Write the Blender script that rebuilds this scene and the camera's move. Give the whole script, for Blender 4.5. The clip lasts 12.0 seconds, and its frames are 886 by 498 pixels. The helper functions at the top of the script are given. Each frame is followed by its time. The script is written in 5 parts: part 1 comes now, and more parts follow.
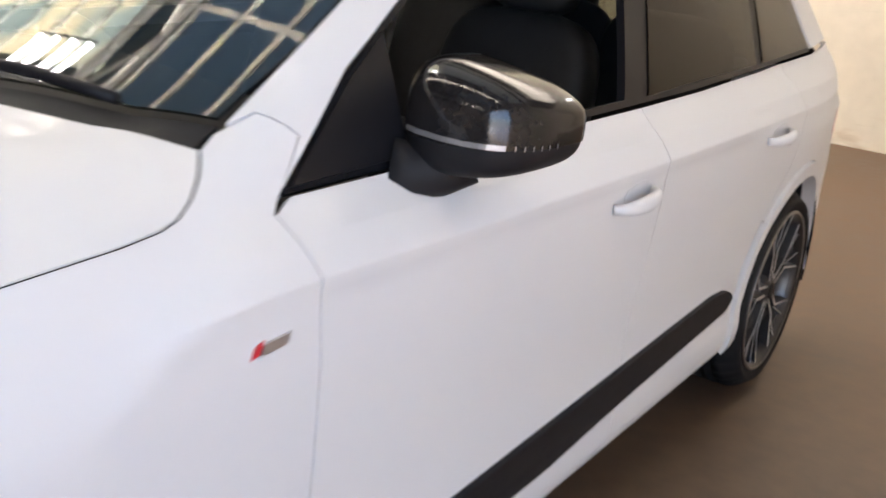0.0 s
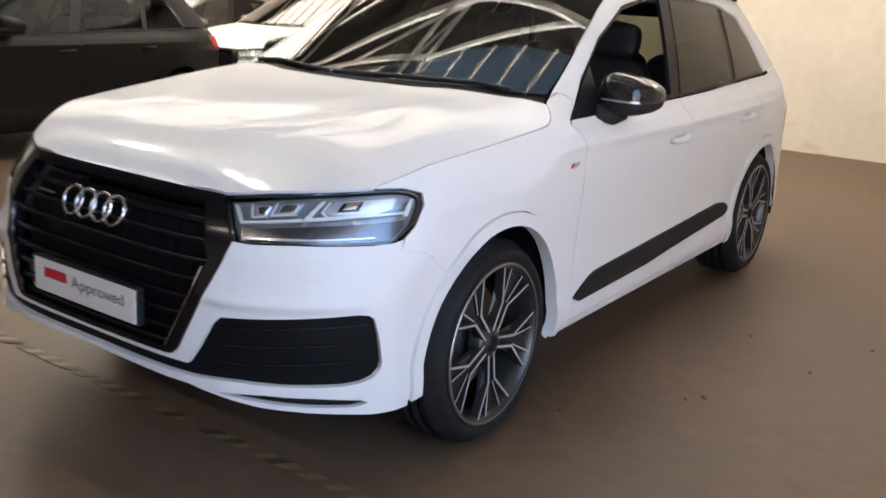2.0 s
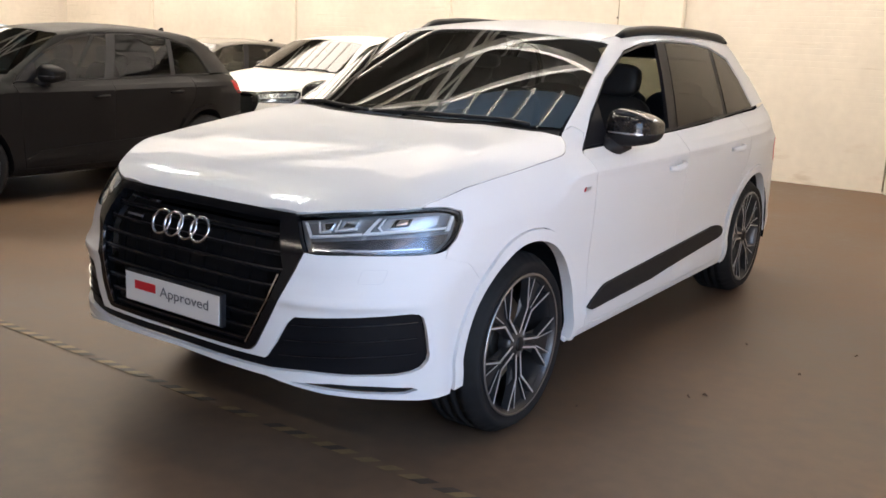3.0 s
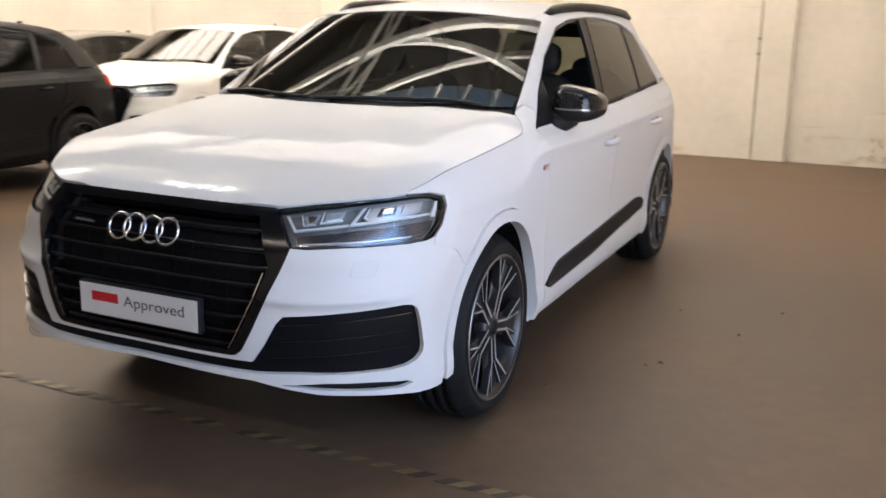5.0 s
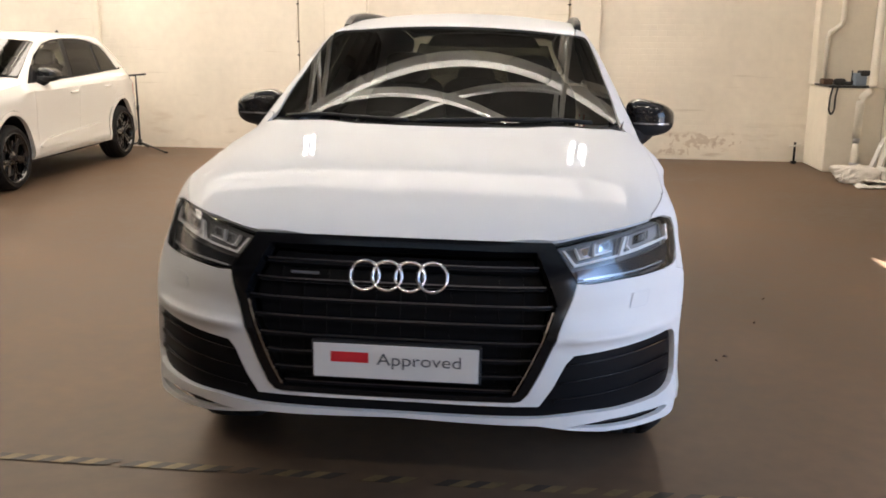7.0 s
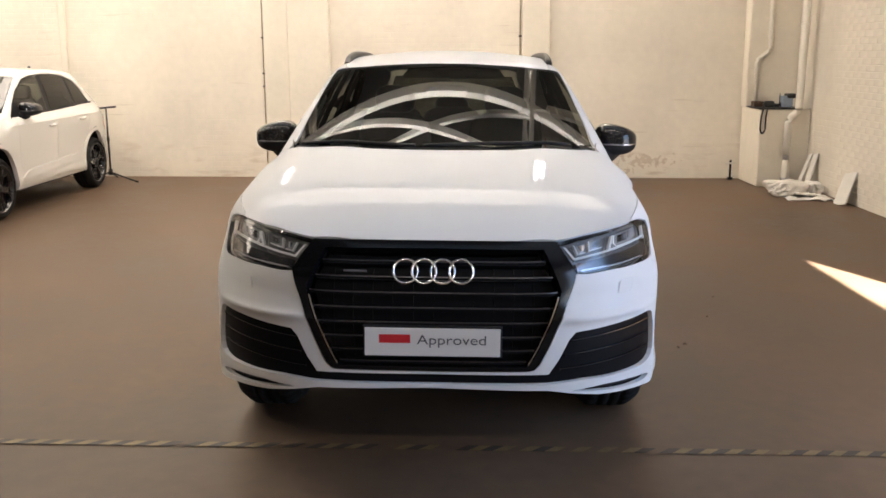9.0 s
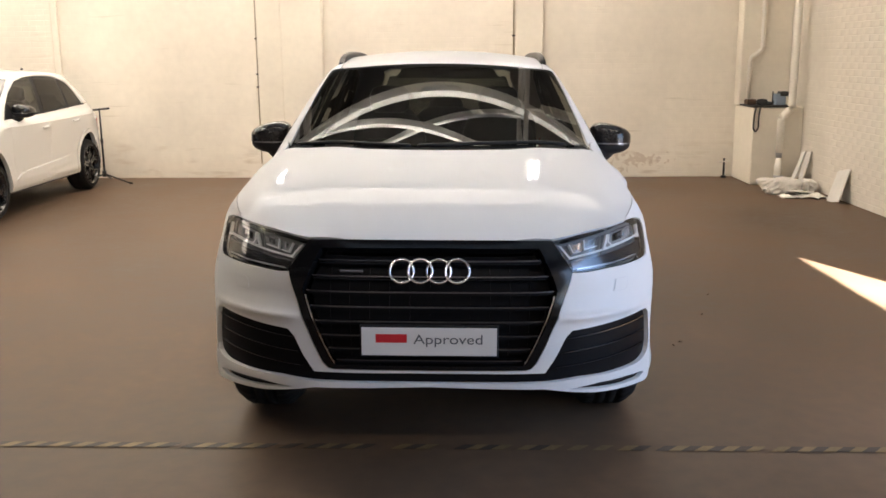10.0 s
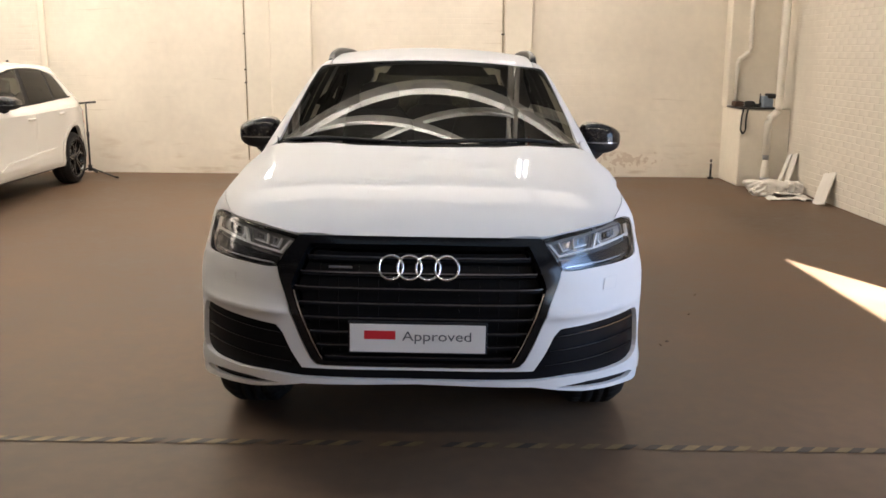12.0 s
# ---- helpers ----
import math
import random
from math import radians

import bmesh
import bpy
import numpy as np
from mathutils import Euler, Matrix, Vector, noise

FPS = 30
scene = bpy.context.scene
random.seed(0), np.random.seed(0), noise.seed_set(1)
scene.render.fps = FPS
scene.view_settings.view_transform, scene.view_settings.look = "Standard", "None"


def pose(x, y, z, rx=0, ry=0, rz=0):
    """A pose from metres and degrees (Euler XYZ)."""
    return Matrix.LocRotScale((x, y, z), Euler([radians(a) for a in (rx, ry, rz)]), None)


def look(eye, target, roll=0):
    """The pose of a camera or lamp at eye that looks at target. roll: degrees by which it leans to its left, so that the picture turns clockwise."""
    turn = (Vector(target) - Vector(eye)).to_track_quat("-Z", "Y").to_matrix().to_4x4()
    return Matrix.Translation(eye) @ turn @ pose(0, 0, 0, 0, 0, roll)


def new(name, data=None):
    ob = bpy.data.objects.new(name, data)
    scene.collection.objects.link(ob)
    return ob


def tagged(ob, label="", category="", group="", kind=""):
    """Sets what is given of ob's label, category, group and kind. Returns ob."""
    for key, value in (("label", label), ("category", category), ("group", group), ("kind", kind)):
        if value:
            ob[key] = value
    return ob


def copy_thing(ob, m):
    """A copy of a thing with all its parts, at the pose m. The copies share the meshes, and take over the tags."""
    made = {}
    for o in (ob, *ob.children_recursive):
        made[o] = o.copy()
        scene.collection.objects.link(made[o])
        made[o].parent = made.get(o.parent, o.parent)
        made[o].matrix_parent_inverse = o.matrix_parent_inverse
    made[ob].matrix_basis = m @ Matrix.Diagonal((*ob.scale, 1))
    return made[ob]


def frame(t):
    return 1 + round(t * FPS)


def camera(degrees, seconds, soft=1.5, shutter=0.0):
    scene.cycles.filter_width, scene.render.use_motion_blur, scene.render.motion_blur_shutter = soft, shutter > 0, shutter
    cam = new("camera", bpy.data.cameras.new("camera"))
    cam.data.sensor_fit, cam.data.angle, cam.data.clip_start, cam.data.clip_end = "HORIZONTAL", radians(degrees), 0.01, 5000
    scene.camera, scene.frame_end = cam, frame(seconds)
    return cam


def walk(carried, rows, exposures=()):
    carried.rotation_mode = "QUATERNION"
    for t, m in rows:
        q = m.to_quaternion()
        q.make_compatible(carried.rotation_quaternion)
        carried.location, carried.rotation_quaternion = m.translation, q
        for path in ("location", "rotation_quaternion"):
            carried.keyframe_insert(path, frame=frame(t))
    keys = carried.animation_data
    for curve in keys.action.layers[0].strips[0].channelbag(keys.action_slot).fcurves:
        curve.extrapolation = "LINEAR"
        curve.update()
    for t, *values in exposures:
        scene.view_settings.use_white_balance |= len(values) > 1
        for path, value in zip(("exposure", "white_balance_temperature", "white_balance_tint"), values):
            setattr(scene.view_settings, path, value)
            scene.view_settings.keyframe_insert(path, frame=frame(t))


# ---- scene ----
cam = camera(50.9, 12.0, 1.6, 0.5)
PATH = [
    (0, (1.722, -0.313, 1.477), (0.664, 1.261, 0.841), 5.8),
    (0.5, (1.993, -0.96, 1.514), (0.952, 0.647, 0.934), 5.3),
    (1, (2.177, -1.6, 1.512), (1.114, -0.006, 0.936), 4.6),
    (1.5, (2.363, -2.188, 1.540), (1.282, -0.61, 0.957), 3.4),
    (2, (2.519, -2.707, 1.569), (1.44, -1.107, 1.046), 3.0),
    (2.5, (2.7, -3.068, 1.591), (1.601, -1.46, 1.134), 2.3),
    (4.5, (2.622, -3.324, 1.585), (1.613, -1.652, 1.155), 1.5),
    (5, (2.254, -3.363, 1.561), (1.436, -1.597, 1.098), 0.6),
    (5.5, (1.766, -3.325, 1.556), (1.22, -1.468, 1.052), 0.7),
    (6, (1.236, -3.438, 1.581), (0.892, -1.537, 1.066), 0.9),
    (6.5, (0.756, -3.5, 1.592), (0.526, -1.577, 1.093), 1.1),
    (7, (0.404, -3.735, 1.626), (0.223, -1.796, 1.169), 0.4),
    (9, (0.14, -4.428, 1.684), (0.086, -2.471, 1.28), -0.3),
    (9.5, (0.14, -4.444, 1.687), (0.093, -2.484, 1.29), -0.7),
    (10, (0.134, -4.438, 1.686), (0.092, -2.479, 1.281), -0.6),
    (10.5, (0.131, -4.432, 1.681), (0.095, -2.475, 1.271), -0.4),
    (11, (0.131, -4.438, 1.684), (0.103, -2.48, 1.273), -0.3),
    (11.5, (0.123, -4.43, 1.678), (0.105, -2.472, 1.27), 0.2),
    (12, (0.12, -4.431, 1.678), (0.108, -2.473, 1.27), 0.2),
]
walk(cam, [(t, look(eye, target, roll)) for t, eye, target, roll in PATH],
     exposures=[(0, 2.26), (.5, 1.60), (1.0, 1.62), (1.5, 1.96), (2.5, 2.12), (5.0, 2.10), (7, 2.08), (12, 2.03)])

# ---- light ----
world = bpy.data.worlds.new("sky")
scene.world = world
world.use_nodes = True
_nt = world.node_tree
_sky = _nt.nodes.new("ShaderNodeTexSky")
_sky.sky_type, _sky.sun_disc = "NISHITA", False
_sky.sun_elevation, _sky.sun_rotation = radians(38), radians(159)
_nt.links.new(_sky.outputs[0], _nt.nodes["Background"].inputs[0])
_nt.nodes["Background"].inputs[1].default_value = 0.085

sun = new("sun", bpy.data.lights.new("sun", "SUN"))
sun.data.energy, sun.data.angle, sun.data.color = 20.0, radians(0.5), (1.0, 0.95, 0.88)
sun.matrix_world = look((.36 * 10, -.93 * 10, 7.81), (0, 0, 0))


def sky_panel(name, eye, target, sx, sy, watts, colour):
    ob = new(name, bpy.data.lights.new(name, "AREA"))
    ob.data.shape, ob.data.size, ob.data.size_y = "RECTANGLE", sx, sy
    ob.data.energy, ob.data.color = watts, colour
    ob.matrix_world = look(eye, target)
    return ob


ROOF_Z = 5.6
# warm tubes under the roof; the row at y -7.2 is an added unseen fill
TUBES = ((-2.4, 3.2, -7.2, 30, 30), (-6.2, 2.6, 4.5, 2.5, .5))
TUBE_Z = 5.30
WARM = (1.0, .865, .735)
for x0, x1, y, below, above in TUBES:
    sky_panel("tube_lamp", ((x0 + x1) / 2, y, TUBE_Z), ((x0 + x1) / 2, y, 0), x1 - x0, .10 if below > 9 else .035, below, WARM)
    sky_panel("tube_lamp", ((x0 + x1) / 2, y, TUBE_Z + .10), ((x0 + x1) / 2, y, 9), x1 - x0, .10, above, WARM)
# broad fill panels added under the closed roof to brighten the back wall
BACK_FILLS = ((-6.6, 2.3, 5.2, 8.2, 128), (-15.4, -7.2, 4.4, 8.4, 185))
for x0, x1, y0, y1, watts in BACK_FILLS:
    sky_panel("rooflight_lamp", ((x0 + x1) / 2, (y0 + y1) / 2, ROOF_Z - .02), ((x0 + x1) / 2, (y0 + y1) / 2, 0), x1 - x0, y1 - y0, watts, WARM)
# an added, unseen batten: fill for the white roof steel, floor and back wall
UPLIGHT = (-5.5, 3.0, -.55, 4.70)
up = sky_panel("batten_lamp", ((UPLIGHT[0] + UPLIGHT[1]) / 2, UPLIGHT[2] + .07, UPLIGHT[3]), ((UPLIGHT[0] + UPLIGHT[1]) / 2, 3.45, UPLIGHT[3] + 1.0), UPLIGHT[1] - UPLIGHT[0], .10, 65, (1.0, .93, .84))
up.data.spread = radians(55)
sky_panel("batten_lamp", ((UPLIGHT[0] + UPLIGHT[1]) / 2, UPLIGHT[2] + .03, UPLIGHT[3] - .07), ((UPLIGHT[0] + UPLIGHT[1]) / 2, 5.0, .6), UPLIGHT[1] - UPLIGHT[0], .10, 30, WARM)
sky_panel("door_lamp", (4.95, -3.0, 2.1), (0, -2.6, 1.5), 4.2, 3.9, 44, (.36, .58, 1.0))

# ---- materials ----
def mat(name, colour, rough=.5, metal=0.0, vary=.0, scale=6.0, fine=60.0, bump=.0, coat=.0, rough_vary=.0, spec=.5, coat_rough=.02):
    """A principled surface whose colour, gloss and relief wander at two sizes."""
    m = bpy.data.materials.new(name)
    m.use_nodes = True
    nt, b = m.node_tree, m.node_tree.nodes["Principled BSDF"]
    b.inputs["Base Color"].default_value = (*colour, 1)
    b.inputs["Roughness"].default_value, b.inputs["Metallic"].default_value = rough, metal
    b.inputs["Coat Weight"].default_value, b.inputs["Coat Roughness"].default_value = coat, coat_rough
    b.inputs["Specular IOR Level"].default_value = spec
    if vary or bump or rough_vary:
        co = nt.nodes.new("ShaderNodeTexCoord")
        big, small = nt.nodes.new("ShaderNodeTexNoise"), nt.nodes.new("ShaderNodeTexNoise")
        for n, s, d in ((big, scale, 4), (small, fine, 3)):
            n.inputs["Scale"].default_value, n.inputs["Detail"].default_value = s, d
            nt.links.new(co.outputs["Object"], n.inputs["Vector"])
        mix = nt.nodes.new("ShaderNodeMath")
        mix.operation = "MULTIPLY_ADD"
        mix.inputs[1].default_value = .4
        nt.links.new(small.outputs["Fac"], mix.inputs[0])
        nt.links.new(big.outputs["Fac"], mix.inputs[2])
        if vary:
            ramp = nt.nodes.new("ShaderNodeMix")
            ramp.data_type = "RGBA"
            ramp.inputs["A"].default_value = (*[c * (1 - vary) for c in colour], 1)
            ramp.inputs["B"].default_value = (*[min(1, c * (1 + vary)) for c in colour], 1)
            rr = nt.nodes.new("ShaderNodeMapRange")
            rr.inputs["From Min"].default_value, rr.inputs["From Max"].default_value = .45, .95
            nt.links.new(mix.outputs[0], rr.inputs["Value"])
            nt.links.new(rr.outputs[0], ramp.inputs["Factor"])
            nt.links.new(ramp.outputs["Result"], b.inputs["Base Color"])
        if rough_vary:
            rr = nt.nodes.new("ShaderNodeMapRange")
            rr.inputs["From Min"].default_value, rr.inputs["From Max"].default_value = .4, 1.0
            rr.inputs["To Min"].default_value, rr.inputs["To Max"].default_value = rough - rough_vary, rough + rough_vary
            nt.links.new(mix.outputs[0], rr.inputs["Value"])
            nt.links.new(rr.outputs[0], b.inputs["Roughness"])
        if bump:
            bp = nt.nodes.new("ShaderNodeBump")
            bp.inputs["Strength"].default_value, bp.inputs["Distance"].default_value = bump, .01
            nt.links.new(mix.outputs[0], bp.inputs["Height"])
            nt.links.new(bp.outputs[0], b.inputs["Normal"])
    return m


def glass(name, tint, ior=1.5, rough=.0):
    """Clear sheet: what lies behind, tinted, and a mirror that grows at the edge of view."""
    m = bpy.data.materials.new(name)
    m.use_nodes = True
    nt = m.node_tree
    nt.nodes.remove(nt.nodes["Principled BSDF"])
    out = nt.nodes["Material Output"]
    tr, gl, fr, mx = (nt.nodes.new("ShaderNode" + k) for k in ("BsdfTransparent", "BsdfGlossy", "Fresnel", "MixShader"))
    tr.inputs[0].default_value = (*tint, 1)
    gl.inputs["Roughness"].default_value = rough
    fr.inputs[0].default_value = ior
    nt.links.new(fr.outputs[0], mx.inputs[0])
    nt.links.new(tr.outputs[0], mx.inputs[1])
    nt.links.new(gl.outputs[0], mx.inputs[2])
    nt.links.new(mx.outputs[0], out.inputs[0])
    return m


def glow(name, colour, strength):
    m = bpy.data.materials.new(name)
    m.use_nodes = True
    b = m.node_tree.nodes["Principled BSDF"]
    b.inputs["Emission Color"].default_value, b.inputs["Emission Strength"].default_value = (*colour, 1), strength
    return m


def brick_paint(name, colour, across, bump=.35, dirt=.0, peels=()):
    """Painted brickwork; across: the wall's long axis."""
    m = mat(name, colour, .75, vary=.09, scale=.9, fine=9)
    nt, b = m.node_tree, m.node_tree.nodes["Principled BSDF"]
    co, sep, com = (nt.nodes.new("ShaderNode" + k) for k in ("TexCoord", "SeparateXYZ", "CombineXYZ"))
    nt.links.new(co.outputs["Object"], sep.inputs[0])
    nt.links.new(sep.outputs[across], com.inputs[0])
    nt.links.new(sep.outputs[2], com.inputs[1])
    br, ns = nt.nodes.new("ShaderNodeTexBrick"), nt.nodes.new("ShaderNodeTexNoise")
    nt.links.new(com.outputs[0], br.inputs["Vector"])
    br.inputs["Scale"].default_value = 1.0
    br.inputs["Brick Width"].default_value, br.inputs["Row Height"].default_value = .225, .075
    br.inputs["Mortar Size"].default_value, br.inputs["Mortar Smooth"].default_value = .006, .9
    br.inputs["Color1"].default_value = br.inputs["Color2"].default_value = (1, 1, 1, 1)
    br.inputs["Mortar"].default_value = (0, 0, 0, 1)
    ns.inputs["Scale"].default_value = 14
    nt.links.new(co.outputs["Object"], ns.inputs["Vector"])
    add = nt.nodes.new("ShaderNodeMath")
    add.operation = "MULTIPLY_ADD"
    add.inputs[1].default_value = .5
    nt.links.new(ns.outputs["Fac"], add.inputs[0])
    nt.links.new(br.outputs["Color"], add.inputs[2])
    bp = nt.nodes.new("ShaderNodeBump")
    bp.inputs["Distance"].default_value = .006
    worn, rng = nt.nodes.new("ShaderNodeTexNoise"), nt.nodes.new("ShaderNodeMapRange")
    worn.inputs["Scale"].default_value, worn.inputs["Detail"].default_value = .8, 3
    nt.links.new(co.outputs["Object"], worn.inputs["Vector"])
    rng.inputs["From Min"].default_value, rng.inputs["From Max"].default_value = .45, .7
    rng.inputs["To Min"].default_value, rng.inputs["To Max"].default_value = bump * .4, bump * 3
    nt.links.new(worn.outputs["Fac"], rng.inputs["Value"])
    nt.links.new(rng.outputs[0], bp.inputs["Strength"])
    nt.links.new(add.outputs[0], bp.inputs["Height"])
    nt.links.new(bp.outputs[0], b.inputs["Normal"])
    if dirt:
        # brown scuffs in patches low on the wall
        patch, low, hi, mul, mx = (nt.nodes.new("ShaderNode" + k) for k in ("TexNoise", "MapRange", "MapRange", "Math", "Mix"))
        stretch = nt.nodes.new("ShaderNodeMapping")
        stretch.inputs["Scale"].default_value = (1.3, 1.3, 5.0)
        nt.links.new(co.outputs["Object"], stretch.inputs[0])
        nt.links.new(stretch.outputs[0], patch.inputs["Vector"])
        patch.inputs["Scale"].default_value, patch.inputs["Detail"].default_value = 1.6, 8
        low.inputs["From Min"].default_value, low.inputs["From Max"].default_value = .56, .72
        hi.inputs["From Min"].default_value, hi.inputs["From Max"].default_value = .75, .25
        nt.links.new(patch.outputs["Fac"], low.inputs["Value"])
        nt.links.new(sep.outputs[2], hi.inputs["Value"])
        mul.operation = "MULTIPLY"
        nt.links.new(low.outputs[0], mul.inputs[0])
        nt.links.new(hi.outputs[0], mul.inputs[1])
        mx.data_type = "RGBA"
        old = b.inputs["Base Color"].links[0].from_socket
        nt.links.new(mul.outputs[0], mx.inputs["Factor"])
        nt.links.new(old, mx.inputs["A"])
        mx.inputs["B"].default_value = (colour[0] * (1 - dirt), colour[1] * (1 - dirt * 1.25), colour[2] * (1 - dirt * 1.5), 1)
        # thin worn streaks along the courses
        long, thin, rub, out = (nt.nodes.new("ShaderNode" + k) for k in ("Mapping", "TexNoise", "MapRange", "Mix"))
        long.inputs["Scale"].default_value = (.55, .55, 9.0)
        nt.links.new(co.outputs["Object"], long.inputs[0])
        nt.links.new(long.outputs[0], thin.inputs["Vector"])
        thin.inputs["Scale"].default_value, thin.inputs["Detail"].default_value = 2.2, 5
        rub.inputs["From Min"].default_value, rub.inputs["From Max"].default_value = .64, .74
        rub.inputs["To Max"].default_value = .42
        nt.links.new(thin.outputs["Fac"], rub.inputs["Value"])
        out.data_type = "RGBA"
        nt.links.new(rub.outputs[0], out.inputs["Factor"])
        nt.links.new(mx.outputs["Result"], out.inputs["A"])
        out.inputs["B"].default_value = (colour[0] * .68, colour[1] * .64, colour[2] * .58, 1)
        nt.links.new(out.outputs["Result"], b.inputs["Base Color"])
    # patches where the paint has flaked off the brick: along, height, half length, half height
    flake = nt.nodes.new("ShaderNodeTexNoise")
    flake.inputs["Scale"].default_value, flake.inputs["Detail"].default_value = 14, 9
    nt.links.new(com.outputs[0], flake.inputs["Vector"])
    for x, z, rx, rz in peels:
        at, size, far, mul, cut, mx = (nt.nodes.new("ShaderNode" + k) for k in ("VectorMath", "VectorMath", "VectorMath", "Math", "MapRange", "Mix"))
        at.operation, size.operation, far.operation, mul.operation = "SUBTRACT", "DIVIDE", "LENGTH", "MULTIPLY_ADD"
        at.inputs[1].default_value, size.inputs[1].default_value = (x, z, 0), (rx, rz, 1)
        nt.links.new(com.outputs[0], at.inputs[0])
        nt.links.new(at.outputs[0], size.inputs[0])
        nt.links.new(size.outputs[0], far.inputs[0])
        nt.links.new(far.outputs["Value"], mul.inputs[0])
        mul.inputs[1].default_value = -.28
        nt.links.new(flake.outputs["Fac"], mul.inputs[2])
        cut.inputs["From Min"].default_value, cut.inputs["From Max"].default_value = .37, .43
        cut.inputs["To Max"].default_value = .42
        nt.links.new(mul.outputs[0], cut.inputs["Value"])
        mx.data_type = "RGBA"
        old = b.inputs["Base Color"].links[0].from_socket
        nt.links.new(cut.outputs[0], mx.inputs["Factor"])
        nt.links.new(old, mx.inputs["A"])
        mx.inputs["B"].default_value = (.42, .29, .19, 1)
        nt.links.new(mx.outputs["Result"], b.inputs["Base Color"])
    return m


PAINT_WHITE = mat("white_paint", (.665, .665, .675), .6, coat_rough=.025, coat=.26, spec=.0)
PAINT_CREAM = mat("white_paint_solid", (.80, .79, .76), .6, coat=1.0, spec=.0)
PAINT_DARK = mat("dark_grey_paint", (.0085, .008, .0085), .5, coat=.05, spec=.12)
PAINT_GREY = mat("mid_grey_paint", (.16, .155, .145), .35, metal=.4, coat=.8)
PAINT_BLUE = mat("blue_paint", (.03, .13, .26), .3, metal=.2, coat=1.0)
BLACK_GLOSS = mat("black_gloss", (.012, .012, .014), .12, coat=.6)
BLACK_SATIN = mat("black_satin", (.008, .008, .010), .42, spec=.22)
GRILLE_BLACK = mat("grille_black", (.0075, .0075, .009), .4, spec=.07)
BLACK_PLASTIC = mat("black_plastic", (.010, .010, .012), .6, spec=.25, vary=.15, scale=20, fine=400, bump=.08)
CARBON = mat("carbon_cap", (.013, .012, .0125), .13, spec=.42, vary=.3, scale=90, fine=300)
RUBBER = mat("rubber", (.012, .012, .013), .7, spec=.22, vary=.25, scale=9, fine=120, bump=.12)
CHROME = mat("chrome", (.82, .82, .84), .08, metal=1.0)
DARK_CHROME = mat("dark_chrome", (.14, .14, .155), .30, metal=1.0)
SATIN_SILVER = mat("satin_silver", (.5, .5, .51), .35, metal=.8)
RIM_GREY = mat("rim_titanium", (.055, .054, .056), .33, metal=.7, vary=.1, scale=20, fine=200)
RIM_EDGE = mat("rim_edge", (.30, .295, .29), .35, metal=.9)
RIM_CUT = mat("rim_machined", (.60, .60, .60), .3, metal=.5)
DISC = mat("brake_disc", (.20, .19, .18), .4, metal=.9, vary=.2, scale=8, fine=200)
LAMP_BODY = mat("lamp_housing", (.24, .237, .234), .34, metal=.4)
LAMP_DARK = mat("lamp_reflector", (.34, .34, .35), .25, metal=.6)
LAMP_SKIRT = mat("lamp_skirt", (.16, .16, .175), .20, metal=.9)
LAMP_SILVER = mat("lamp_bezel", (.72, .72, .74), .22, metal=.6)
LAMP_WHITE = mat("light_guide", (.82, .82, .82), .3, coat=.5)
GRILLE_FRAME = mat("grille_frame", (.005, .005, .006), .16, spec=.4)
GAP_SHADE = mat("gap_shade_grey", (.60, .60, .62), .7, spec=.1)
PLATE = mat("plate_white", (.66, .64, .62), .35, vary=.03, scale=6, fine=80)
RED = mat("red_print", (.55, .02, .03), .4)
INK = mat("grey_print", (.09, .09, .10), .45)
RED_LENS = mat("red_lens", (.55, .02, .025), .15, coat=1.0)
CABIN = mat("cabin_black", (.024, .023, .022), .6, vary=.2, scale=12, fine=150, bump=.1)
CABIN_CLOTH = mat("roof_lining", (.06, .057, .052), .9, vary=.05, scale=30, fine=300)
SEAT = mat("seat_leather", (.018, .017, .017), .5, spec=.3, vary=.2, scale=18, fine=220, bump=.15)
SCREEN = glass("windscreen_glass", (.17, .18, .158), 2.1)
CLEAR = glass("side_glass", (.68, .70, .66), 1.5)
PRIVACY = glass("privacy_glass", (.085, .08, .07), 1.34)
DARK_GLASS = glass("smoked_glass", (.16, .155, .145), 1.22)
REAR_TINT = glass("rear_glass", (.42, .43, .38), 1.32)
LENS = glass("lamp_lens", (.93, .94, .95), 1.58)
FLOOR = mat("floor_paint", (.122, .080, .052), .52, vary=.40, scale=.7, fine=11, bump=.05, rough_vary=.14, spec=.26)
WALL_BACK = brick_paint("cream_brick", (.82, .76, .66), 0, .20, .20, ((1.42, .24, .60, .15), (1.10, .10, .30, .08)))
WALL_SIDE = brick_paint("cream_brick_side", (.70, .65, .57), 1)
WALL_PLAIN = mat("cream_render", (.80, .745, .64), .75, vary=.07, scale=1.2, fine=14, bump=.12)
BRICK = mat("painted_brick", (.72, .67, .59), .7, vary=.07, scale=5, fine=60, bump=.15)
CEILING = mat("roof_boards", (.05, .047, .042), .8, vary=.15, scale=1.5, fine=20)
STEEL_WHITE = mat("white_steel", (.86, .85, .80), .5, vary=.06, scale=3, fine=40)
PIPE_WHITE = mat("white_pipe", (.78, .74, .66), .5, vary=.08, scale=5, fine=50)
TAPE_DARK = mat("tape_black", (.05, .039, .030), .6, vary=.3, scale=7, fine=60)
TAPE_YELLOW = mat("tape_yellow", (.19, .132, .062), .6, vary=.3, scale=7, fine=60)
DUST = mat("rubbish_paper", (.70, .67, .62), .8, vary=.12, scale=8, fine=50)
CARD = mat("board_white", (.72, .70, .66), .6, vary=.06, scale=5, fine=40)
BLACK_METAL = mat("black_metal", (.02, .02, .02), .45)
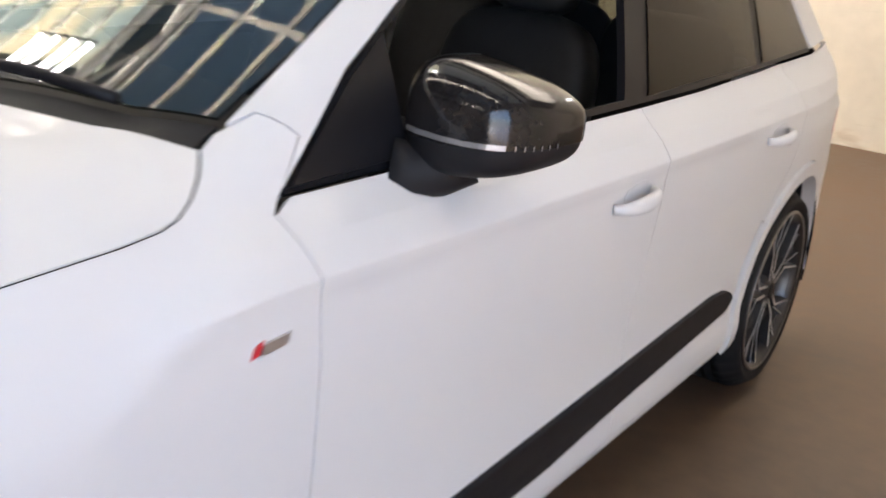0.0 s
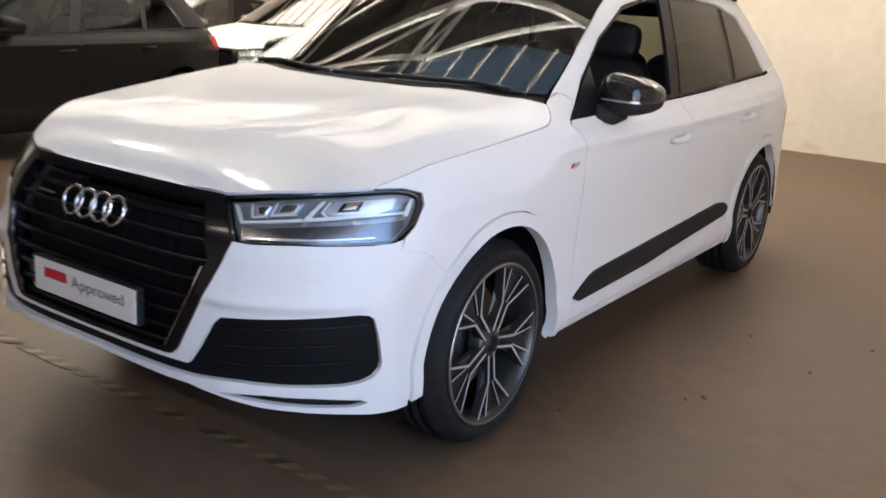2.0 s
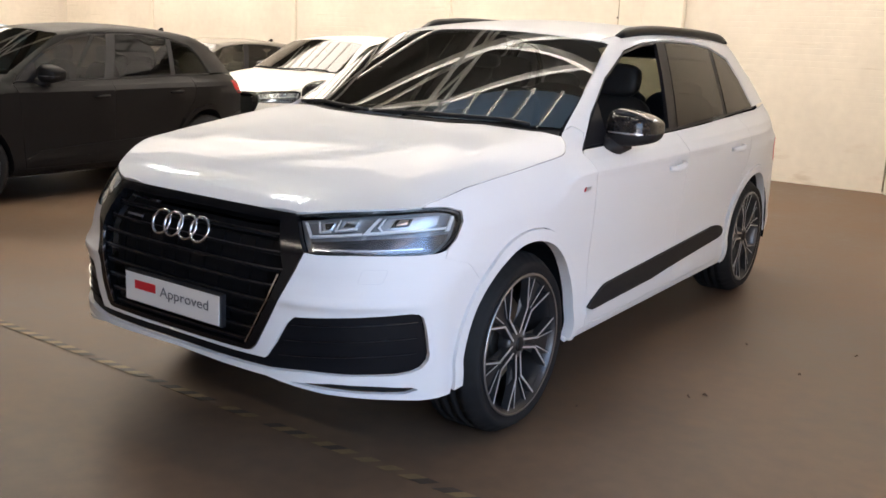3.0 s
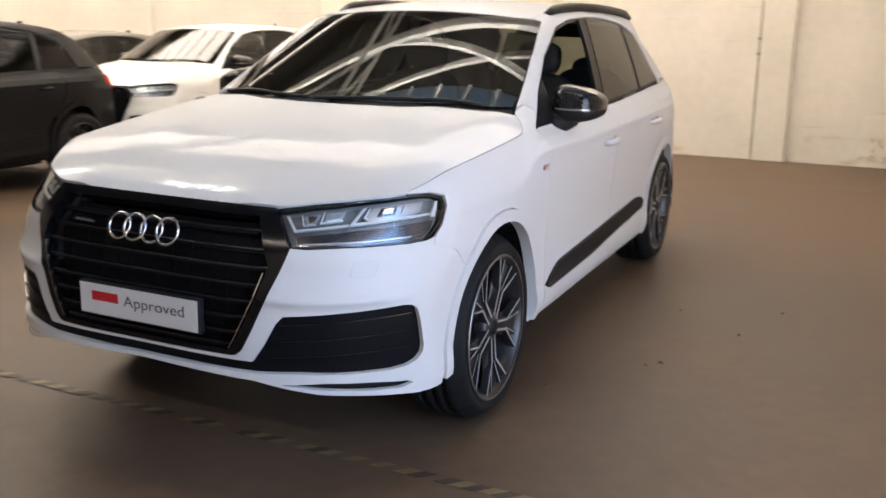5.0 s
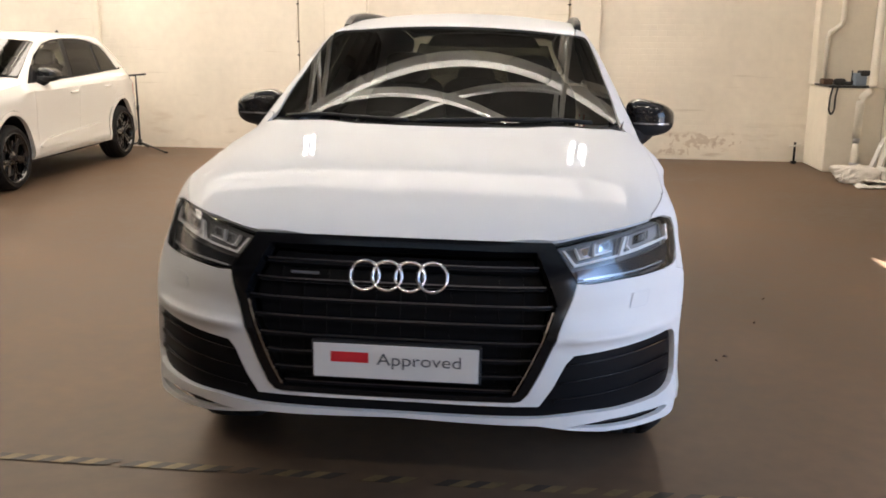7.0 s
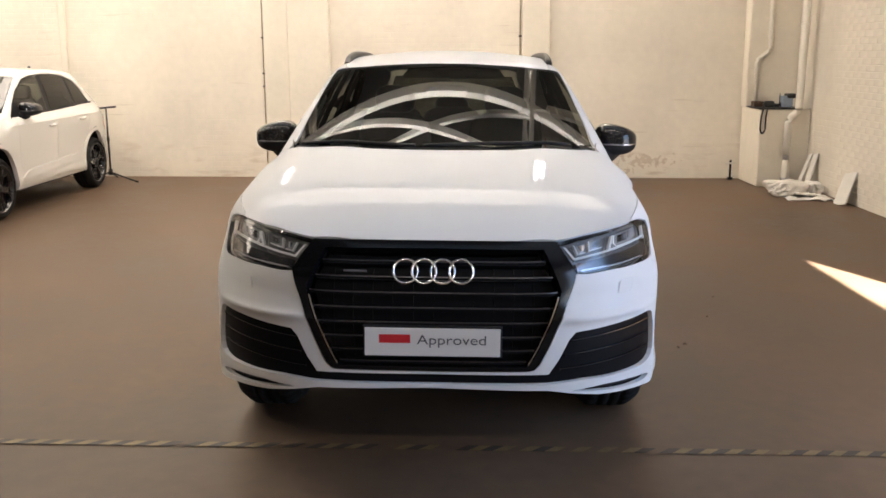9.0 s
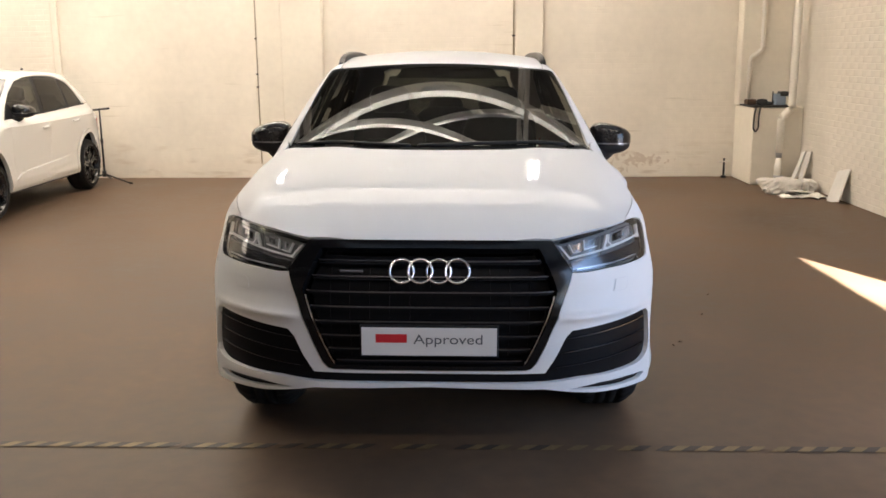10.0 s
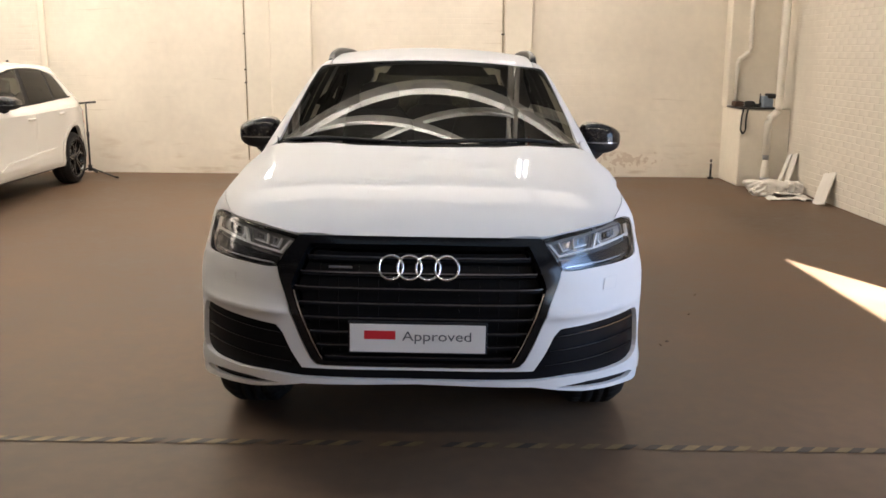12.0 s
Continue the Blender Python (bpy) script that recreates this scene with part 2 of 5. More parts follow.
BLUE_BOX = mat("blue_grey_plastic", (.22, .28, .36), .45, vary=.08, scale=9)
SKYGLASS = bpy.data.materials.new("obscured_glass")
SKYGLASS.use_nodes = True
_t = SKYGLASS.node_tree
_t.nodes.remove(_t.nodes["Principled BSDF"])
_a, _b, _m = (_t.nodes.new("ShaderNode" + k) for k in ("BsdfTransparent", "BsdfTranslucent", "MixShader"))
_a.inputs[0].default_value, _b.inputs[0].default_value, _m.inputs[0].default_value = (.86, .91, .90, 1), (.93, .92, .84, 1), .78
_t.links.new(_a.outputs[0], _m.inputs[1])
_t.links.new(_b.outputs[0], _m.inputs[2])
_t.links.new(_m.outputs[0], _t.nodes["Material Output"].inputs[0])
CREAMGLASS = bpy.data.materials.new("yellowed_glass")
CREAMGLASS.use_nodes = True
_t = CREAMGLASS.node_tree
_t.nodes.remove(_t.nodes["Principled BSDF"])
_b, _n, _c, _r = (_t.nodes.new("ShaderNode" + k) for k in ("BsdfTranslucent", "TexNoise", "TexCoord", "ValToRGB"))
_n.inputs["Scale"].default_value, _n.inputs["Detail"].default_value = 1.7, 2
_r.color_ramp.elements[0].position, _r.color_ramp.elements[0].color = .42, (.36, .40, .39, 1)
_r.color_ramp.elements[1].position, _r.color_ramp.elements[1].color = .58, (.60, .56, .46, 1)
_t.links.new(_c.outputs["Object"], _n.inputs["Vector"])
_t.links.new(_n.outputs["Fac"], _r.inputs[0])
_t.links.new(_r.outputs[0], _b.inputs[0])
_t.links.new(_b.outputs[0], _t.nodes["Material Output"].inputs[0])
LEAF = mat("dead_leaf", (.095, .065, .045), .8)
# ---- the form of the large white car: front axle at y = 0, nose towards -y ----
def curve(xs, ys):
    """A smooth curve through a few stations."""
    xs, ys = np.array(xs, float), np.array(ys, float)
    d = np.diff(ys) / np.diff(xs)
    m = np.concatenate([[d[0]], (d[:-1] + d[1:]) / 2, [d[-1]]])
    m[1:-1][d[:-1] * d[1:] <= 0] = 0.0

    def f(x):
        x = np.clip(x, xs[0], xs[-1])
        i = np.clip(np.searchsorted(xs, x) - 1, 0, len(xs) - 2)
        h = xs[i + 1] - xs[i]
        t = (x - xs[i]) / h
        return (ys[i] * (1 + 2 * t) * (1 - t) ** 2 + m[i] * h * t * (1 - t) ** 2
                + ys[i + 1] * t * t * (3 - 2 * t) + m[i + 1] * h * t * t * (t - 1))
    return f


SIDE = curve([.18, .26, .33, .40, .46, .60, .80, .95, 1.03, 1.085, 1.125, 1.155, 1.20, 1.35, 1.50, 1.62, 1.75],
             [.84, .905, .944, .952, .944, .944, .957, .967, .968, .952, .910, .882, .864, .80, .73, .668, .58])
TAPER = curve([-1.1, -.8, -.45, -.1, .4, 2.9, 3.3, 3.6, 3.9, 4.1], [.05, .024, .003, .0, .0, .0, .012, .045, .11, .17])
TAPER_UP = curve([.3, 2.0, 3.3, 4.1], [.0, .0, .05, .13])
CREASE_HIGH = curve([-.6, -.32, -.15, .06, .33, .54, 1.2, 4.0], [1.03, 1.056, 1.073, 1.088, 1.10, 1.109, 1.108, 1.108])
CREASE_LOW = curve([-.6, -.335, -.17, .036, .29, .51, .88, 4.0], [.99, 1.009, 1.018, 1.032, 1.054, 1.064, 1.061, 1.061])
PILLAR = curve([.6, .75, .95, 1.04, 1.12, 1.20, 1.30, 1.40, 1.50, 1.60], [-.005, -.018, -.042, -.035, .0, .036, .014, -.014, -.050, -.075])
RISE = curve([.5, 1.5, 3.3, 4.1], [.0, .005, .05, .06])
NOSE = curve([.18, .25, .30, .37, .55, .67, .80, .88, .95, .985, 1.05, 1.12],
             [-.88, -.955, -.99, -1.0, -1.008, -1.0, -.98, -.955, -.912, -.887, -.82, -.72])
NOSE_BEND = curve([.2, .7, .95, 1.1], [.50, .50, .64, .66])
def HOOD(y):
    t = np.maximum(y + 1.0, 0)
    return .882 + .27 * (1 - np.exp(-t / .155)) * .62 + .135 * t + .02 * t * (1.3 - t)
ROOF = curve([.5, 1.1, 1.5, 2.0, 2.8, 3.4, 3.9], [1.56, 1.655, 1.705, 1.728, 1.715, 1.665, 1.58])
TAIL = curve([.2, .4, .8, 1.05, 1.2, 1.45, 1.58, 1.7], [3.93, 4.05, 4.06, 4.02, 3.95, 3.80, 3.78, 3.70])


def smax(a, b, k):
    h = np.maximum(k - np.abs(a - b), 0) / k
    return np.maximum(a, b) + h * h * k / 4


def half_width(y, z):
    up = np.clip((z - 1.0) / .15, 0, 1)
    lean = .028 * np.clip((z - .80) / .12, 0, 1) * np.clip((.05 - y) / .45, 0, 1)
    crown = .016 * np.exp(-((y - .05) / .35) ** 2) * np.clip((z - 1.04) / .06, 0, 1)
    high, low = CREASE_HIGH(y) + RISE(y) * .6, CREASE_LOW(y) + RISE(y) * .5
    fade = np.clip((3.7 - y) / .5, 0, 1)
    dh, dl = z - high, z - low
    edge = .006 * np.maximum(0, 1 - np.where(dh < 0, -dh / .022, dh / .034)) + .009 * np.maximum(0, 1 - np.where(dl < 0, -dl / .030, dl / .034))
    end = np.clip((y - 2.9) / .75, 0, 1)
    end = end * end * (3 - 2 * end)
    return SIDE(z - RISE(y) * up) - TAPER(y) - TAPER_UP(y) * up - lean + crown + edge * fade + PILLAR(z) * end


def nose_y(x, z):
    a = np.abs(x)
    wing = np.clip((a - .46) / .1, 0, 1) * np.clip((.93 - a) / .1, 0, 1)
    fold = .019 * np.exp(-((z - .690) / .018) ** 2) - .011 * np.exp(-((z - .765) / .045) ** 2)
    return NOSE(z) + NOSE_BEND(z) * x ** 4 - wing * fold


def screen_z(x, y):
    return 1.193 + (y - .25 - .3 * x * x) * .532


def hood_z(x, y):
    a = np.abs(x)
    ridge = .008 * np.exp(-((a - .40 - .10 * (y + .9)) / .10) ** 2)
    t = np.clip((y + .25) / .45, 0, 1)
    swell = .018 * t * t * (3 - 2 * t) * np.exp(-(a / .68) ** 4)
    return HOOD(y) + swell - .033 * a * a - .5 * np.maximum(a - .74, 0) ** 1.3 - 2.5 * np.maximum(a - .875, 0) ** 1.3 + ridge


def hood_way(p):
    """The hood's broad curvature, without its ridges."""
    def f(x, y):
        a, t = np.abs(x), np.clip((y + .25) / .45, 0, 1)
        return HOOD(y) + .004 * t * t * (3 - 2 * t) - .033 * a * a - .5 * np.maximum(a - .74, 0) ** 1.3 + .3 * .008 * np.exp(-((a - .40 - .10 * (y + .9)) / .10) ** 2)
    x, y, e = p[:, 0], p[:, 1], .05
    return np.stack([(f(x - e, y) - f(x + e, y)) / (2 * e), (f(x, y - e) - f(x, y + e)) / (2 * e), np.ones(len(p))], 1)


def top_z(x, y):
    roof = ROOF(y) - .12 * x * x
    cabin = -smax(-screen_z(x, y), -roof, .05)
    return smax(hood_z(x, y), cabin, .03)


def body(p):
    """Below zero inside the car's skin."""
    x, y, z = np.abs(p[..., 0]), p[..., 1], p[..., 2]
    g = smax(nose_y(x, z) - y, z - top_z(x, y), .03)
    g = smax(g, x - half_width(y, z), .05)
    return smax(g, y - TAIL(z) - .3 * x ** 4 + .0, .1)


def meet(eye, way, far=3.0):
    """Where rays from inside leave the skin."""
    lo, hi = np.zeros(len(eye)), np.full(len(eye), far)
    for _ in range(36):
        mid = (lo + hi) / 2
        inside = body(eye + way * mid[:, None]) < 0
        lo, hi = np.where(inside, mid, lo), np.where(inside, hi, mid)
    return eye + way * lo[:, None]


def skin_normal(p):
    e, n = 2e-3, np.zeros_like(p)
    for k in range(3):
        d = np.zeros(3)
        d[k] = e
        n[:, k] = body(p + d) - body(p - d)
    return n / np.maximum(np.linalg.norm(n, axis=1), 1e-9)[:, None]

# ---- building tools ----
from mathutils.geometry import delaunay_2d_cdt


def link(name, mesh, material=None, parent=None, label="", smooth=False):
    ob = new(name, mesh)
    if material is not None and not mesh.materials:
        mesh.materials.append(material)
    if smooth:
        mesh.shade_smooth()
    if parent is not None:
        ob.parent = parent
    if label:
        ob["label"] = label
    return ob


def part(name, bm, material, parent=None, label="", smooth=False):
    mesh = bpy.data.meshes.new(name)
    bm.normal_update()
    bm.to_mesh(mesh)
    bm.free()
    return link(name, mesh, material, parent, label, smooth)


def raw(name, verts, faces, material, parent=None, label="", smooth=False):
    mesh = bpy.data.meshes.new(name)
    mesh.from_pydata([tuple(v) for v in verts], [], [tuple(f) for f in faces])
    mesh.update()
    return link(name, mesh, material, parent, label, smooth)


def box(bm, lo, hi, m=None, bevel=.0, segments=1):
    """Adds a box, bevelled, between two corners."""
    lo, hi = Vector(lo), Vector(hi)
    r = bmesh.ops.create_cube(bm, size=1, matrix=(m or Matrix()) @ Matrix.Translation((lo + hi) / 2) @ Matrix.Diagonal((*(hi - lo), 1)))
    if bevel:
        edges = list({e for v in r["verts"] for e in v.link_edges})
        bmesh.ops.bevel(bm, geom=edges, offset=bevel, segments=segments, affect="EDGES", profile=.5)
    return bm


def boxes(*items, bevel=.0, segments=1):
    bm = bmesh.new()
    for lo, hi, *m in items:
        box(bm, lo, hi, m[0] if m else None, bevel, segments)
    return bm


def tube(points, r, seg=10, cap=True):
    """A round bar along points, as vertices and faces."""
    pts = [Vector(p) for p in points]
    verts, faces = [], []
    up = Vector((0, 0, 1))
    for i, p in enumerate(pts):
        d = (pts[min(i + 1, len(pts) - 1)] - pts[max(i - 1, 0)]).normalized()
        a = d.cross(up if abs(d.z) < .95 else Vector((1, 0, 0))).normalized()
        b = d.cross(a)
        rr = r[i] if isinstance(r, (list, tuple)) else r
        verts += [p + (a * math.cos(k * 2 * math.pi / seg) + b * math.sin(k * 2 * math.pi / seg)) * rr for k in range(seg)]
    for i in range(len(pts) - 1):
        for k in range(seg):
            faces.append((i * seg + k, i * seg + (k + 1) % seg, (i + 1) * seg + (k + 1) % seg, (i + 1) * seg + k))
    if cap:
        faces += [tuple(range(seg))[::-1], tuple(range(len(pts) * seg - seg, len(pts) * seg))]
    return verts, faces


def lathe(profile, seg=48, side=1):
    """Turns (radius, out) about the x axis."""
    verts, faces, n = [], [], len(profile)
    for k in range(seg):
        a = 2 * math.pi * k / seg
        verts += [(side * o, r * math.cos(a), r * math.sin(a)) for r, o in profile]
    for k in range(seg):
        for i in range(n - 1):
            f = (k * n + i, k * n + i + 1, (k + 1) % seg * n + i + 1, (k + 1) % seg * n + i)
            faces.append(f if side > 0 else f[::-1])
    return verts, faces


def pillow(size, e=.5, seg=28, rings=16):
    """A rounded block (superellipsoid) of half sizes size."""
    sg = lambda v, p: math.copysign(abs(v) ** p, v)
    verts, faces = [], []
    for i in range(rings + 1):
        u = -math.pi / 2 + math.pi * i / rings
        for k in range(seg):
            v = 2 * math.pi * k / seg
            verts.append((size[0] * sg(math.cos(u), e) * sg(math.cos(v), e), size[1] * sg(math.cos(u), e) * sg(math.sin(v), e), size[2] * sg(math.sin(u), e)))
    for i in range(rings):
        for k in range(seg):
            faces.append((i * seg + k, i * seg + (k + 1) % seg, (i + 1) * seg + (k + 1) % seg, (i + 1) * seg + k))
    return verts, faces


def placed(verts, m):
    return [m @ Vector(v) for v in verts]


def rounded(pts, r, steps=4):
    """Rounds the corners of a flat outline; r: one radius or one a corner."""
    out, n = [], len(pts)
    for i, p in enumerate(pts):
        p, a, b = np.array(p, float), np.array(pts[i - 1], float), np.array(pts[(i + 1) % n], float)
        ri = r[i] if isinstance(r, (list, tuple)) else r
        if ri <= 0:
            out.append(tuple(p))
            continue
        la, lb = np.linalg.norm(a - p), np.linalg.norm(b - p)
        q0, q1 = p + (a - p) * min(ri / la, .48), p + (b - p) * min(ri / lb, .48)
        for k in range(steps + 1):
            t = k / steps
            out.append(tuple(q0 * (1 - t) ** 2 + 2 * p * t * (1 - t) + q1 * t * t))
    return out


def arc(cx, cz, r, a0, a1, n=20):
    return [(cx + r * math.cos(radians(a0 + (a1 - a0) * i / n)), cz + r * math.sin(radians(a0 + (a1 - a0) * i / n))) for i in range(n + 1)]


# ---- sheets of a car's skin ----
AXIS_Z, AXIS_Y = .75, .15


def unroll(pts, mode):
    """Places on the skin as flat coordinates: r round the car's length, c round its nose."""
    p = np.array(pts, float)
    if mode == "r":
        return np.stack([p[:, 1], np.arctan2(p[:, 0], p[:, 2] - AXIS_Z) * .9], 1)
    return np.stack([np.arctan2(p[:, 0], AXIS_Y - p[:, 1]) * .9, p[:, 2]], 1)


def roll(q, mode):
    q = np.asarray(q, float)
    eye, way = np.zeros((len(q), 3)), np.zeros((len(q), 3))
    if mode == "r":
        a = q[:, 1] / .9
        eye[:, 1], eye[:, 2] = q[:, 0], AXIS_Z
        way[:, 0], way[:, 2] = np.sin(a), np.cos(a)
    else:
        a = q[:, 0] / .9
        eye[:, 1], eye[:, 2] = AXIS_Y, q[:, 1]
        way[:, 0], way[:, 1] = np.sin(a), -np.cos(a)
    return meet(eye, way)


def on_side(y, z):
    return (float(half_width(np.float64(y), np.float64(z))), y, z)


def on_nose(x, z):
    return (x, float(nose_y(np.float64(abs(x)), np.float64(z))), z)


def on_top(x, y):
    return (x, y, float(top_z(np.float64(x), np.float64(y))))


def side(pts):
    return unroll([on_side(*p) for p in pts], "r")


def nose(pts):
    return unroll([on_nose(*p) for p in pts], "c")


def top(pts):
    return unroll([on_top(*p) for p in pts], "r")


def inset(poly, d):
    """The outline drawn in by d."""
    p = np.array(poly)
    nx, pv = np.roll(p, -1, 0), np.roll(p, 1, 0)
    area = np.sum(p[:, 0] * nx[:, 1] - nx[:, 0] * p[:, 1])
    t = (nx - p) / np.maximum(np.linalg.norm(nx - p, axis=1), 1e-9)[:, None] + (p - pv) / np.maximum(np.linalg.norm(p - pv, axis=1), 1e-9)[:, None]
    t /= np.maximum(np.linalg.norm(t, axis=1), 1e-9)[:, None]
    n = np.stack([-t[:, 1], t[:, 0]], 1) * (1 if area > 0 else -1)
    return p + n * d


def resample(poly, h):
    out = []
    for a, b in zip(poly, np.roll(poly, -1, 0)):
        k = max(1, int(np.ceil(np.linalg.norm(b - a) / h)))
        out += [a + (b - a) * i / k for i in range(k)]
    return np.array(out)


def inside(q, poly):
    x, y = q[:, 0][:, None], q[:, 1][:, None]
    a, b = poly, np.roll(poly, -1, 0)
    cross = ((a[:, 1] > y) != (b[:, 1] > y)) & (x < (b[:, 0] - a[:, 0]) * (y - a[:, 1]) / (b[:, 1] - a[:, 1] + 1e-12) + a[:, 0])
    return cross.sum(1) % 2 == 1


SHEETS = {}


def sheet(name, outline, mode, material, parent=None, holes=(), h=.04, out=.0, depth=.014, gap=.0022, flip=False, label="", form=None, bend=None):
    """A panel that lies on the skin inside an outline, with turned-in edges and the skin's own normals.
    out: how far it stands off the skin; depth: its edge; flip: the twin on the car's other side; form: the car's proportions."""
    key = (name, mode, len(outline), round(float(np.sum(outline)), 6), out, depth, h)
    if key not in SHEETS:
        rings = [resample(inset(outline, gap), h)] + [resample(inset(o, -gap), h) for o in holes]
        lo, hi = rings[0].min(0), rings[0].max(0)
        g = np.stack(np.meshgrid(np.arange(lo[0] + h / 2, hi[0], h), np.arange(lo[1] + h / 2, hi[1], h)), -1).reshape(-1, 2)
        if len(g):
            g = g[inside(g, rings[0])]
            for o in rings[1:]:
                g = g[~inside(g, o)]
            edge = np.concatenate(rings)
            if len(g):
                g = g[np.array([np.min(np.sum((edge - q) ** 2, 1)) > (h * .45) ** 2 for q in g], bool)]
        if len(g) and name in ("front_fender", "front_door", "rear_door", "rear_quarter"):
            # rows of vertices close to either side of the two creases
            for line in (CREASE_HIGH, CREASE_LOW):
                up = .6 if line is CREASE_HIGH else .5
                ys = np.arange(-.5, 3.7, h)
                c = unroll([on_side(y, float(line(y)) + up * float(RISE(y))) for y in ys], "r")
                g = g[np.array([np.min(np.sum((c - q) ** 2, 1)) > (h * .75) ** 2 for q in g], bool)]
                c = np.concatenate([c + (0, d) for d in (-.003, .003)])
                c = c[inside(c, rings[0])]
                if len(c):
                    c = c[np.array([np.min(np.sum((edge - q) ** 2, 1)) > .004 ** 2 for q in c], bool)]
                    g = np.concatenate([g, c])
        flat, edges = [], []
        for o in rings:
            k = len(flat)
            flat += list(o)
            edges += [(k + i, k + (i + 1) % len(o)) for i in range(len(o))]
        flat += list(g)
        v2, _, tris, *_ = delaunay_2d_cdt([Vector(p) for p in flat], edges, [], 0, 1e-6)
        v2 = np.array([tuple(v) for v in v2])
        tris = np.array([t for t in tris if len(t) == 3])
        mid = v2[tris].mean(1)
        keep = inside(mid, rings[0])
        for o in rings[1:]:
            keep &= ~inside(mid, o)
        tris = tris[keep]
        p = roll(v2, mode)
        n = skin_normal(p)
        p = p + n * out
        if bend is not None:
            n = bend(p)
            n /= np.linalg.norm(n, axis=1)[:, None]
        a, b, c = p[tris[:, 0]], p[tris[:, 1]], p[tris[:, 2]]
        back = np.sum(np.cross(b - a, c - a) * n[tris[:, 0]], 1) < 0
        tris[back] = tris[back][:, ::-1]
        count = {}
        for t in tris:
            for i in range(3):
                count[(t[i], t[(i + 1) % 3])] = 1
        rim = [e for e in count if (e[1], e[0]) not in count]
        verts, norms, faces = list(p), list(n), [tuple(int(i) for i in t) for t in tris]
        for i, j in rim:
            d = p[j] - p[i]
            w = np.cross(d, n[i])
            w /= max(np.linalg.norm(w), 1e-9)
            k = len(verts)
            verts += [p[i], p[j], p[j] - n[j] * depth, p[i] - n[i] * depth]
            norms += [w] * 4
            faces.append((k + 1, k, k + 3, k + 2))
        SHEETS[key] = np.array(verts), np.array(norms), faces
    verts, norms, faces = SHEETS[key]
    verts, norms = verts.copy(), norms.copy()
    if flip:
        verts[:, 0] *= -1
        norms[:, 0] *= -1
        faces = [f[::-1] for f in faces]
    if form is not None:
        sx, fy, sz, slope = form
        k = np.where(verts[:, 1] < 0, fy[0], np.where(verts[:, 1] < BASE, fy[1], fy[2]))
        verts, norms = warp(form)(verts), norms / np.stack([np.full(len(k), sx), k, np.full(len(k), sz)], 1)
        norms /= np.maximum(np.linalg.norm(norms, axis=1), 1e-9)[:, None]
    mesh = bpy.data.meshes.new(name)
    mesh.from_pydata([tuple(v) for v in verts], [], faces)
    mesh.update()
    mesh.shade_smooth()
    mesh.normals_split_custom_set_from_vertices([tuple(v) for v in norms])
    return link(name, mesh, material, parent, label)

# ---- the hall ----
def wall(name, lo, hi, material, label, category="wall", m=None):
    ob = part(name, boxes((lo, hi)), material)
    if m is not None:
        ob.matrix_world = m
    return tagged(ob, label, category, kind="structure")


tagged(part("floor", boxes(((-16, -12, -.2), (4.6, 10.5, 0))), FLOOR), "smooth worn brown-grey painted concrete floor", "floor", kind="structure")
tagged(part("ground", boxes(((4.9, -60, -.4), (80, 60, -.02)), ((-80, -60, -.4), (-16.5, 60, -.02))), FLOOR), "bare concrete yard outside the hall", "ground", kind="structure")
BACK = pose(1.2, 8.74, 0, 0, 0, -2.3)
wall("wall_north", (-18, 0, 0), (3.6, .35, ROOF_Z), WALL_BACK, "cream-painted brick wall of the hall, stained near the floor", m=BACK)
DOOR = (-5.2, -.8, 4.2)
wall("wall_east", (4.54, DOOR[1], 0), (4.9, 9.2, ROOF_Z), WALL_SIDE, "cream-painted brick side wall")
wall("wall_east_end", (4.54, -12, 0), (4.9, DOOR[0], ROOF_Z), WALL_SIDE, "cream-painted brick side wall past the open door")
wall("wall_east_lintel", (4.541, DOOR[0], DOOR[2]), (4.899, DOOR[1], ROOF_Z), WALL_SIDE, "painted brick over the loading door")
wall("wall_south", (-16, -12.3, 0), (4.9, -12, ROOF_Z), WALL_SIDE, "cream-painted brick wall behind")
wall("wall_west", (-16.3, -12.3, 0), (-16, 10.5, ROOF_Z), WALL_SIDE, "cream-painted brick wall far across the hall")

# roof with two long roof lights
LIGHTS = ((-4.0, -2.4), (.6, 2.6))
bm = bmesh.new()
edge = [-12.3] + [v for p in LIGHTS for v in p] + [10.6]
for a, b in zip(edge[::2], edge[1::2]):
    box(bm, (-16.3, a, ROOF_Z), (4.9, b, ROOF_Z + .2))
for a, b in LIGHTS:
    box(bm, (-16.3, a, ROOF_Z), (-9.0 if a > 0 else -1.5, b, ROOF_Z + .2))
    # unseen upstand added to block the sun at the roof light
    box(bm, (-2.8 if a > 0 else -16.3, a - .06, ROOF_Z + .2), (4.9, a, ROOF_Z + 2.2))
    box(bm, (4.0, a, ROOF_Z), (4.9, b, ROOF_Z + .2))
tagged(part("ceiling", bm, CEILING), "dark boarded roof with long roof lights and added sun-blocking upstands", "ceiling", kind="structure")
